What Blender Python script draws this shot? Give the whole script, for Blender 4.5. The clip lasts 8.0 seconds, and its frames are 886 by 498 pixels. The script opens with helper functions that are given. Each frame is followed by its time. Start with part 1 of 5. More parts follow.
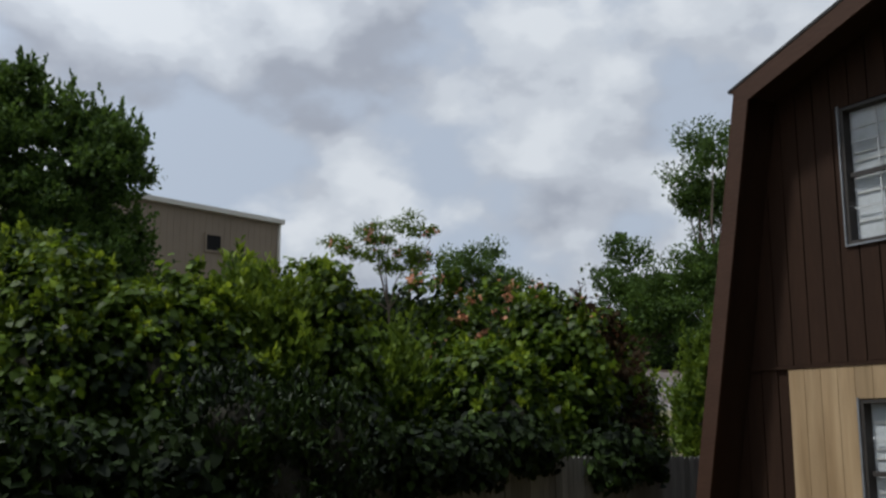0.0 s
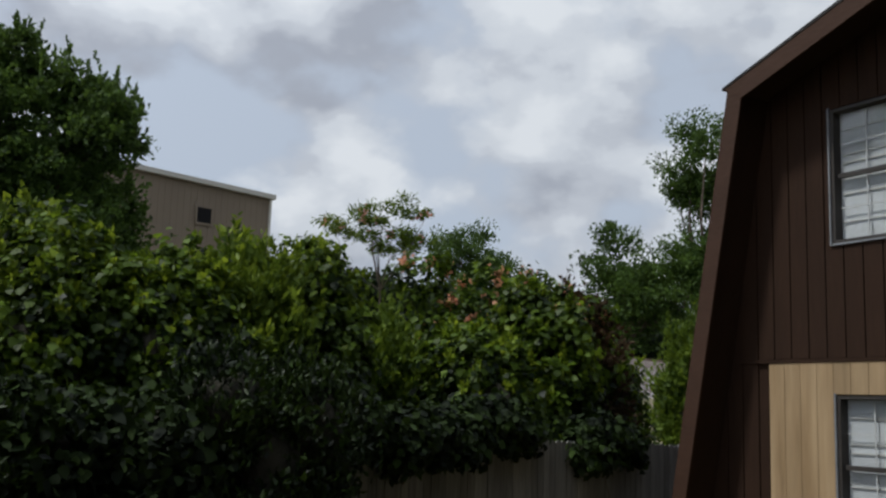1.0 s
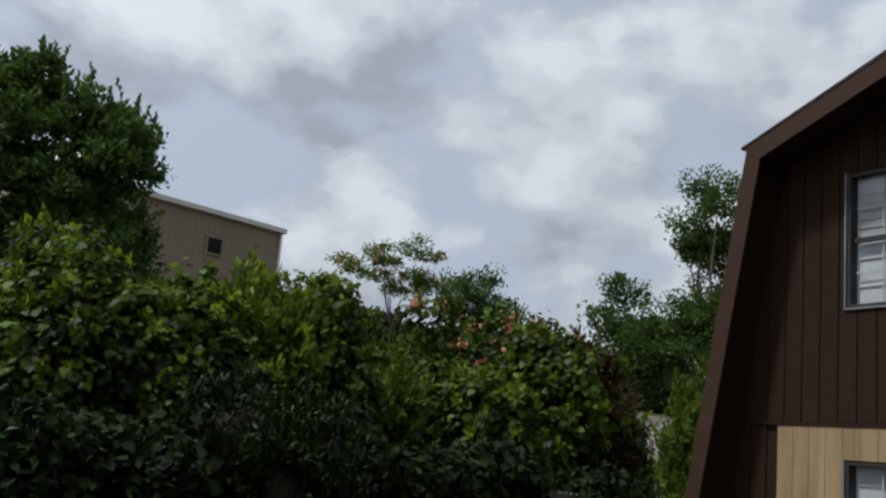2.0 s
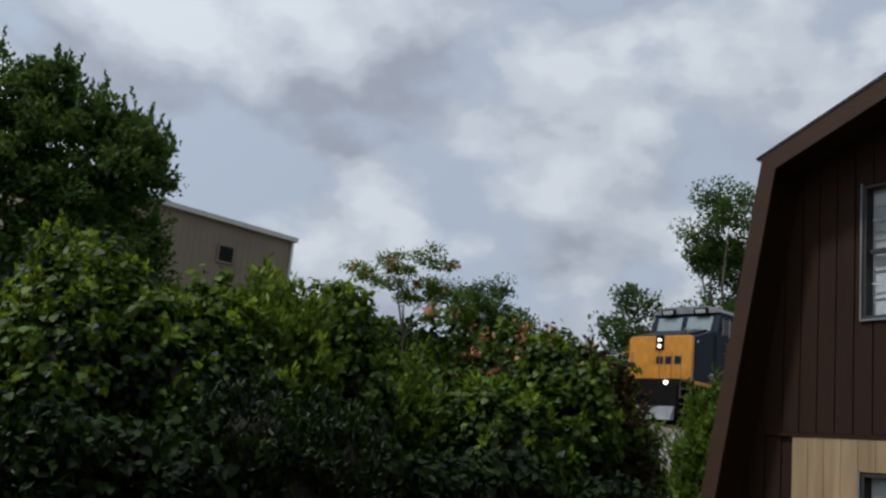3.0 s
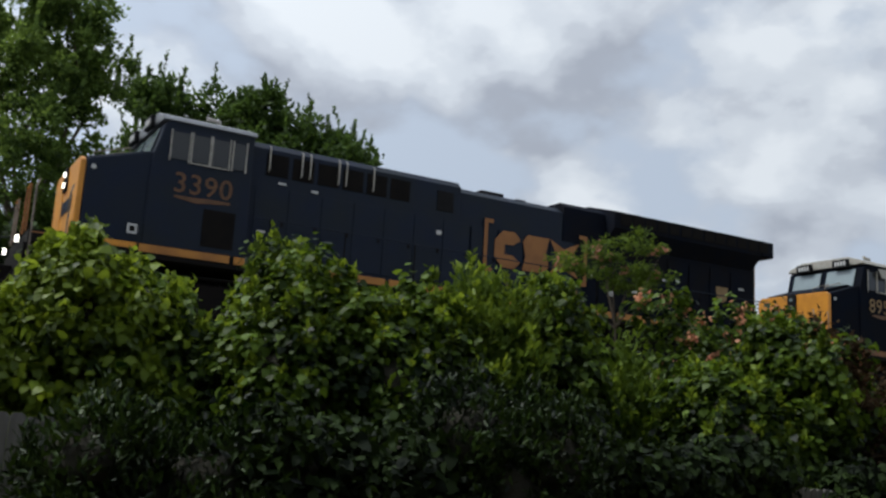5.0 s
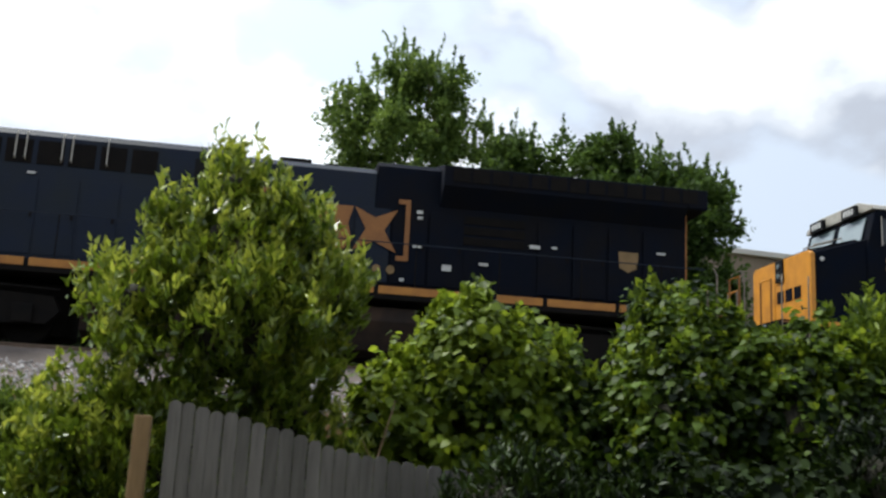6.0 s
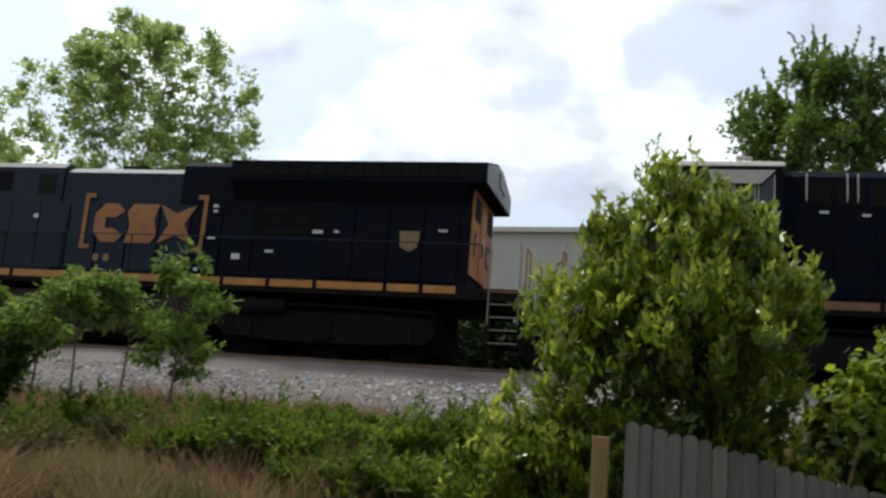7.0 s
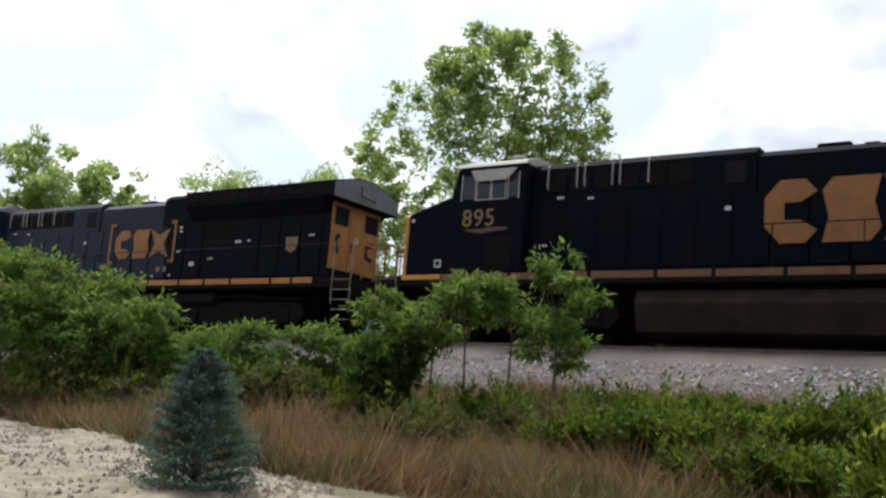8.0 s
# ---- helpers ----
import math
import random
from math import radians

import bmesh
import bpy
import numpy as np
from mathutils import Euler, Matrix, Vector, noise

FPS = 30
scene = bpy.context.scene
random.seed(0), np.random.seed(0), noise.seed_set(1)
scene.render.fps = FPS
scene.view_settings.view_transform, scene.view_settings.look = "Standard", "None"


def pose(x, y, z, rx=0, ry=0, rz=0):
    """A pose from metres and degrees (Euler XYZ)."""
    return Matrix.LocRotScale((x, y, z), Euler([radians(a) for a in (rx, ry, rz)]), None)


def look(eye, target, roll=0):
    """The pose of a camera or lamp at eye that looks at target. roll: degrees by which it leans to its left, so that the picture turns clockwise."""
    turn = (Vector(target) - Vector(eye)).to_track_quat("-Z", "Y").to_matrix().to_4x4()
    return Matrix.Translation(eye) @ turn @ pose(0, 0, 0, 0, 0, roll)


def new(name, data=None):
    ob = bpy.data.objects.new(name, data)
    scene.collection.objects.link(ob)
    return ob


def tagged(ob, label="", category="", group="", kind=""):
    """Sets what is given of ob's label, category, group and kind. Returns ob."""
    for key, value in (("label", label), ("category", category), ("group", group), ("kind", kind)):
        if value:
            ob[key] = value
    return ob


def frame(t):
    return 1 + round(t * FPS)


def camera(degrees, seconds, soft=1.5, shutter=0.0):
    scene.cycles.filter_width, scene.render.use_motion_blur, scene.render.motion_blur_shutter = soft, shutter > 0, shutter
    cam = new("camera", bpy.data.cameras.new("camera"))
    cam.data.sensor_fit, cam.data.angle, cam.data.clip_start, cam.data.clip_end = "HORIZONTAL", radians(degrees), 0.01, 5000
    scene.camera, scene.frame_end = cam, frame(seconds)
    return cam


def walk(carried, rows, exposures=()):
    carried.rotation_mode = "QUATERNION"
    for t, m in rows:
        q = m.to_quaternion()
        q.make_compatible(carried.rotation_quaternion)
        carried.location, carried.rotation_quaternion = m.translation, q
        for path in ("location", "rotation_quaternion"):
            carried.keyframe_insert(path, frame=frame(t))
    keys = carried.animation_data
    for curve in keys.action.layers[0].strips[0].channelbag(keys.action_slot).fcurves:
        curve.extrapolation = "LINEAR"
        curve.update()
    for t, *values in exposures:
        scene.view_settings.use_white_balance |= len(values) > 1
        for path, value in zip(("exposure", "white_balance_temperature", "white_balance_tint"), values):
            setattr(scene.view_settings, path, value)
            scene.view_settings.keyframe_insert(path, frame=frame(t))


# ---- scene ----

# the camera: a phone held at a yard, panning left after the train
cam = camera(47.45, 8.0, soft=2.5, shutter=0.1)
EYE = 1.5
ROWS = [
    (0.0, 0.26, -0.03, 0.05, -41.76, 9.92, -0.13),
    (0.2, 0.24, -0.04, 0.05, -42.11, 12.42, -0.33),
    (0.3, 0.22, -0.04, 0.05, -42.36, 11.46, 0.60),
    (0.5, 0.20, -0.05, 0.05, -42.45, 10.53, 3.88),
    (0.7, 0.17, -0.08, 0.05, -41.72, 10.02, 4.41),
    (1.0, 0.12, -0.13, 0.05, -42.40, 8.85, 1.94),
    (1.2, 0.10, -0.12, 0.06, -43.41, 8.82, 2.95),
    (1.5, 0.07, -0.11, 0.07, -42.46, 11.71, 3.75),
    (1.7, 0.06, -0.11, 0.06, -42.09, 11.59, 4.72),
    (2.8, 0.02, -0.09, 0.04, -41.42, 11.00, 5.23),
    (3.0, 0.01, -0.09, 0.03, -41.17, 11.74, 5.52),
    (3.5, 0.07, -0.01, 0.04, -39.91, 12.25, 4.11),
    (3.7, 0.14, -0.02, 0.03, -38.86, 12.29, 4.45),
    (4.0, 0.25, -0.03, 0.01, -37.17, 13.48, 4.97),
    (4.2, 0.19, -0.01, -0.04, -36.62, 12.10, 4.37),
    (5.3, 0.10, 0.02, -0.04, -24.87, 11.77, 3.25),
    (5.5, 0.05, 0.01, -0.10, -21.39, 13.62, 2.99),
    (5.7, 0.01, 0.05, -0.06, -16.62, 11.89, 3.71),
    (6.0, -0.06, 0.12, -0.01, -8.91, 12.14, 3.07),
    (6.2, -0.11, 0.18, -0.01, -4.41, 13.24, 3.11),
    (6.5, -0.18, 0.26, -0.02, 2.57, 13.86, 3.50),
    (6.7, -0.24, 0.27, -0.02, 7.08, 12.73, 3.87),
    (7.0, -0.34, 0.28, -0.02, 14.20, 11.80, 4.74),
    (7.3, -0.35, 0.12, 0.0, 21.80, 11.59, 3.81),
    (7.5, -0.36, 0.02, 0.01, 26.86, 10.80, 3.09),
    (7.7, -0.39, 0.01, -0.01, 30.86, 9.61, 3.17),
    (8.0, -0.43, -0.01, -0.04, 34.44, 9.66, 4.41),
]
EXPOSURES = [
    (0.0, -0.4, 6100, 8), (0.5, -0.38, 6100, 8), (1.0, -0.36, 6150, 8), (3.5, -0.52, 5950, 8), (4.2, -0.52, 6000, 8),
    (5.3, -0.2, 6150, 7), (5.5, -0.2, 6200, 7), (5.7, -0.08, 6200, 7), (6.0, 0.3, 6200, 7), (6.2, 0.4, 6120, 8), (6.5, 0.40, 6050, 8),
    (6.7, 0.18, 6080, 8), (7.0, 0.02, 6200, 7), (7.3, -0.26, 6200, 8), (7.5, -0.26, 6220, 10), (7.7, -0.26, 6250, 12), (8.0, 0.06, 6200, 11),
]
walk(cam, [(t, pose(x, y, EYE + z, 0, 0, yaw) @ pose(0, 0, 0, 90 + pitch) @ pose(0, 0, 0, 0, 0, roll)) for t, x, y, z, yaw, pitch, roll in ROWS], EXPOSURES)

# ---- sky and sun ----
SUN_AZ, SUN_EL = 62.0, 60.0  # degrees left of the track's normal, and up


def sun_way():
    a, e = radians(SUN_AZ), radians(SUN_EL)
    return Vector((-math.sin(a) * math.cos(e), math.cos(a) * math.cos(e), math.sin(e)))


def make_world():
    world = bpy.data.worlds.new("sky")
    scene.world = world
    world.use_nodes = True
    nt = world.node_tree
    nt.nodes.clear()
    N, K = nt.nodes.new, nt.links.new

    def m(op, a, b=None, c=None):
        n = N("ShaderNodeMath")
        n.operation = op
        for i, v in enumerate((a, b, c)):
            if v is None:
                continue
            if isinstance(v, (int, float)):
                n.inputs[i].default_value = v
            else:
                K(v, n.inputs[i])
        return n.outputs[0]

    out, bg = N("ShaderNodeOutputWorld"), N("ShaderNodeBackground")
    K(bg.outputs[0], out.inputs[0])
    sky = N("ShaderNodeTexSky")
    sky.sky_type, sky.sun_disc = "NISHITA", False
    sky.sun_elevation, sky.sun_rotation = radians(SUN_EL), radians(-SUN_AZ)
    tc = N("ShaderNodeTexCoord")
    sep = N("ShaderNodeSeparateXYZ")
    K(tc.outputs["Generated"], sep.inputs[0])
    up = m("ADD", m("MAXIMUM", sep.outputs[2], 0.0), 0.42)
    com = N("ShaderNodeCombineXYZ")
    K(m("DIVIDE", sep.outputs[0], up), com.inputs[0])
    K(m("DIVIDE", sep.outputs[1], up), com.inputs[1])
    com.inputs[2].default_value = 3.1

    def noise_tex(scale, detail, rough, dist):
        n = N("ShaderNodeTexNoise")
        n.inputs["Scale"].default_value = scale
        n.inputs["Detail"].default_value = detail
        n.inputs["Roughness"].default_value = rough
        n.inputs["Distortion"].default_value = dist
        K(com.outputs[0], n.inputs["Vector"])
        return n.outputs["Fac"]

    def ramp(fac, stops):
        r = N("ShaderNodeValToRGB")
        r.color_ramp.interpolation = "EASE"
        e = r.color_ramp.elements
        e[0].position, e[0].color = stops[0][0], (*stops[0][1], 1)
        e[1].position, e[1].color = stops[-1][0], (*stops[-1][1], 1)
        for p, c in stops[1:-1]:
            q = e.new(p)
            q.color = (*c, 1)
        K(fac, r.inputs[0])
        return r.outputs[0]

    def cloud(lift):
        v = N("ShaderNodeVectorMath")
        v.operation = "MULTIPLY_ADD"
        K(tc.outputs["Generated"], v.inputs[0])
        v.inputs[1].default_value, v.inputs[2].default_value = (1.0, 1.0, 1.5), (1.73, 0.62, lift)
        n = N("ShaderNodeTexNoise")
        n.inputs["Scale"].default_value, n.inputs["Detail"].default_value = 6.2, 5.0
        n.inputs["Roughness"].default_value, n.inputs["Distortion"].default_value = 0.46, 0.0
        K(v.outputs[0], n.inputs["Vector"])
        return n.outputs["Fac"]

    puffs, above = cloud(0.0), cloud(0.10)
    banks = noise_tex(1.1, 3.0, 0.5, 0.0)
    mask = ramp(m("ADD", m("MULTIPLY", puffs, 0.9), m("MULTIPLY", banks, 0.12)), [(0.43, (0, 0, 0)), (0.55, (1, 1, 1))])
    relief = m("ADD", 0.5, m("MULTIPLY", m("SUBTRACT", puffs, above), 2.6))
    tone = ramp(relief, [(0.12, (0.46, 0.48, 0.54)), (0.45, (0.64, 0.66, 0.71)), (0.62, (0.76, 0.78, 0.82)), (0.90, (0.90, 0.91, 0.93))])
    # thin high haze over the blue
    haze = N("ShaderNodeMix")
    haze.data_type = "RGBA"
    haze.inputs[0].default_value = 0.88
    sc = N("ShaderNodeVectorMath")
    sc.operation = "SCALE"
    sc.inputs[3].default_value = 0.10
    K(sky.outputs[0], sc.inputs[0])
    K(sc.outputs[0], haze.inputs[6])
    haze.inputs[7].default_value = (0.63, 0.68, 0.77, 1)
    mix = N("ShaderNodeMix")
    mix.data_type = "RGBA"
    K(mask, mix.inputs[0])
    K(haze.outputs[2], mix.inputs[6])
    K(tone, mix.inputs[7])
    # the veil is brighter round the sun
    dot = N("ShaderNodeVectorMath")
    dot.operation = "DOT_PRODUCT"
    K(tc.outputs["Generated"], dot.inputs[0])
    dot.inputs[1].default_value = sun_way()
    glow = m("ADD", 1.02, m("MULTIPLY", m("POWER", m("MAXIMUM", dot.outputs["Value"], 0.0), 2.0), 0.95))
    fin = N("ShaderNodeVectorMath")
    fin.operation = "SCALE"
    K(mix.outputs[2], fin.inputs[0])
    K(glow, fin.inputs[3])
    K(fin.outputs[0], bg.inputs[0])
    bg.inputs[1].default_value = 1.0


make_world()
sun = new("sun", bpy.data.lights.new("sun", "SUN"))
sun.data.energy, sun.data.angle, sun.data.color = 4.0, radians(7), (1.0, 0.95, 0.86)
sun.matrix_world = look(sun_way() * 50, (0, 0, 0))


# ---- materials ----
def material(name, colour, rough=0.6, metal=0.0, vary=0.25, scale=6.0, bump=0.0, bump_scale=40.0, spec=0.4, island=False, tint=None, stretch=(1, 1, 1), per_object=0.0):
    """Principled surface with grain at two scales; tint: second colour of the coarse stains."""
    mat = bpy.data.materials.new(name)
    mat.use_nodes = True
    nt = mat.node_tree
    N, K = nt.nodes.new, nt.links.new
    b = nt.nodes["Principled BSDF"]
    b.inputs["Roughness"].default_value = rough
    b.inputs["Metallic"].default_value = metal
    b.inputs["Specular IOR Level"].default_value = spec
    tc = N("ShaderNodeTexCoord")
    mp = N("ShaderNodeMapping")
    mp.inputs["Scale"].default_value = stretch
    K(tc.outputs["Object"], mp.inputs[0])
    coarse, fine = N("ShaderNodeTexNoise"), N("ShaderNodeTexNoise")
    coarse.inputs["Scale"].default_value, coarse.inputs["Detail"].default_value = scale, 5
    fine.inputs["Scale"].default_value, fine.inputs["Detail"].default_value = bump_scale, 4
    K(mp.outputs[0], coarse.inputs[0])
    K(mp.outputs[0], fine.inputs[0])
    mixc = N("ShaderNodeMix")
    mixc.data_type = "RGBA"
    r = N("ShaderNodeMapRange")
    r.inputs[1].default_value, r.inputs[2].default_value = 0.35, 0.68
    K(coarse.outputs[0], r.inputs[0])
    K(r.outputs[0], mixc.inputs[0])
    second = tint or tuple(c * (1 - vary) for c in colour)
    mixc.inputs[6].default_value, mixc.inputs[7].default_value = (*colour, 1), (*second, 1)
    hsv = N("ShaderNodeHueSaturation")
    v = N("ShaderNodeMapRange")
    v.inputs[3].default_value, v.inputs[4].default_value = 1 - vary, 1 + vary
    K(fine.outputs[0], v.inputs[0])
    val = v.outputs[0]
    if island or per_object:
        src = N("ShaderNodeNewGeometry").outputs["Random Per Island"] if island else N("ShaderNodeObjectInfo").outputs["Random"]
        w = N("ShaderNodeMapRange")
        amount = per_object or 0.35
        w.inputs[3].default_value, w.inputs[4].default_value = 1 - amount, 1 + amount
        K(src, w.inputs[0])
        mul = N("ShaderNodeMath")
        mul.operation = "MULTIPLY"
        K(val, mul.inputs[0])
        K(w.outputs[0], mul.inputs[1])
        val = mul.outputs[0]
    K(val, hsv.inputs["Value"])
    K(mixc.outputs[2], hsv.inputs["Color"])
    K(hsv.outputs[0], b.inputs["Base Color"])
    if bump:
        bp = N("ShaderNodeBump")
        bp.inputs["Strength"].default_value, bp.inputs["Distance"].default_value = bump, 0.02
        K(fine.outputs[0], bp.inputs["Height"])
        K(bp.outputs[0], b.inputs["Normal"])
    return mat


def leaf_material(name, dark, light, rough=0.55, through_light=0.35, start=0.0):
    mat = bpy.data.materials.new(name)
    mat.use_nodes = True
    nt = mat.node_tree
    N, K = nt.nodes.new, nt.links.new
    b, out = nt.nodes["Principled BSDF"], nt.nodes["Material Output"]
    b.inputs["Roughness"].default_value = rough
    b.inputs["Specular IOR Level"].default_value = 0.45 if rough < 0.4 else 0.2
    geo = N("ShaderNodeNewGeometry")
    tc, no = N("ShaderNodeTexCoord"), N("ShaderNodeTexNoise")
    no.inputs["Scale"].default_value, no.inputs["Detail"].default_value = 1.3, 2
    K(tc.outputs["Object"], no.inputs[0])
    add = N("ShaderNodeMath")
    add.operation = "MULTIPLY_ADD"
    K(geo.outputs["Random Per Island"], add.inputs[0])
    add.inputs[1].default_value = 0.6
    sub = N("ShaderNodeMath")
    sub.operation = "MULTIPLY_ADD"
    K(no.outputs[0], sub.inputs[0])
    sub.inputs[1].default_value, sub.inputs[2].default_value = 1.2, -0.4
    K(sub.outputs[0], add.inputs[2])
    r = N("ShaderNodeValToRGB")
    r.color_ramp.elements[0].position = start
    r.color_ramp.elements[0].color, r.color_ramp.elements[1].color = (*dark, 1), (*light, 1)
    K(add.outputs[0], r.inputs[0])
    K(r.outputs[0], b.inputs["Base Color"])
    t, mixs = N("ShaderNodeBsdfTranslucent"), N("ShaderNodeMixShader")
    h = N("ShaderNodeHueSaturation")
    h.inputs["Hue"].default_value, h.inputs["Value"].default_value = 0.485, 1.5
    K(r.outputs[0], h.inputs["Color"])
    K(h.outputs[0], t.inputs[0])
    mixs.inputs[0].default_value = through_light
    K(b.outputs[0], mixs.inputs[1])
    K(t.outputs[0], mixs.inputs[2])
    K(mixs.outputs[0], out.inputs[0])
    return mat


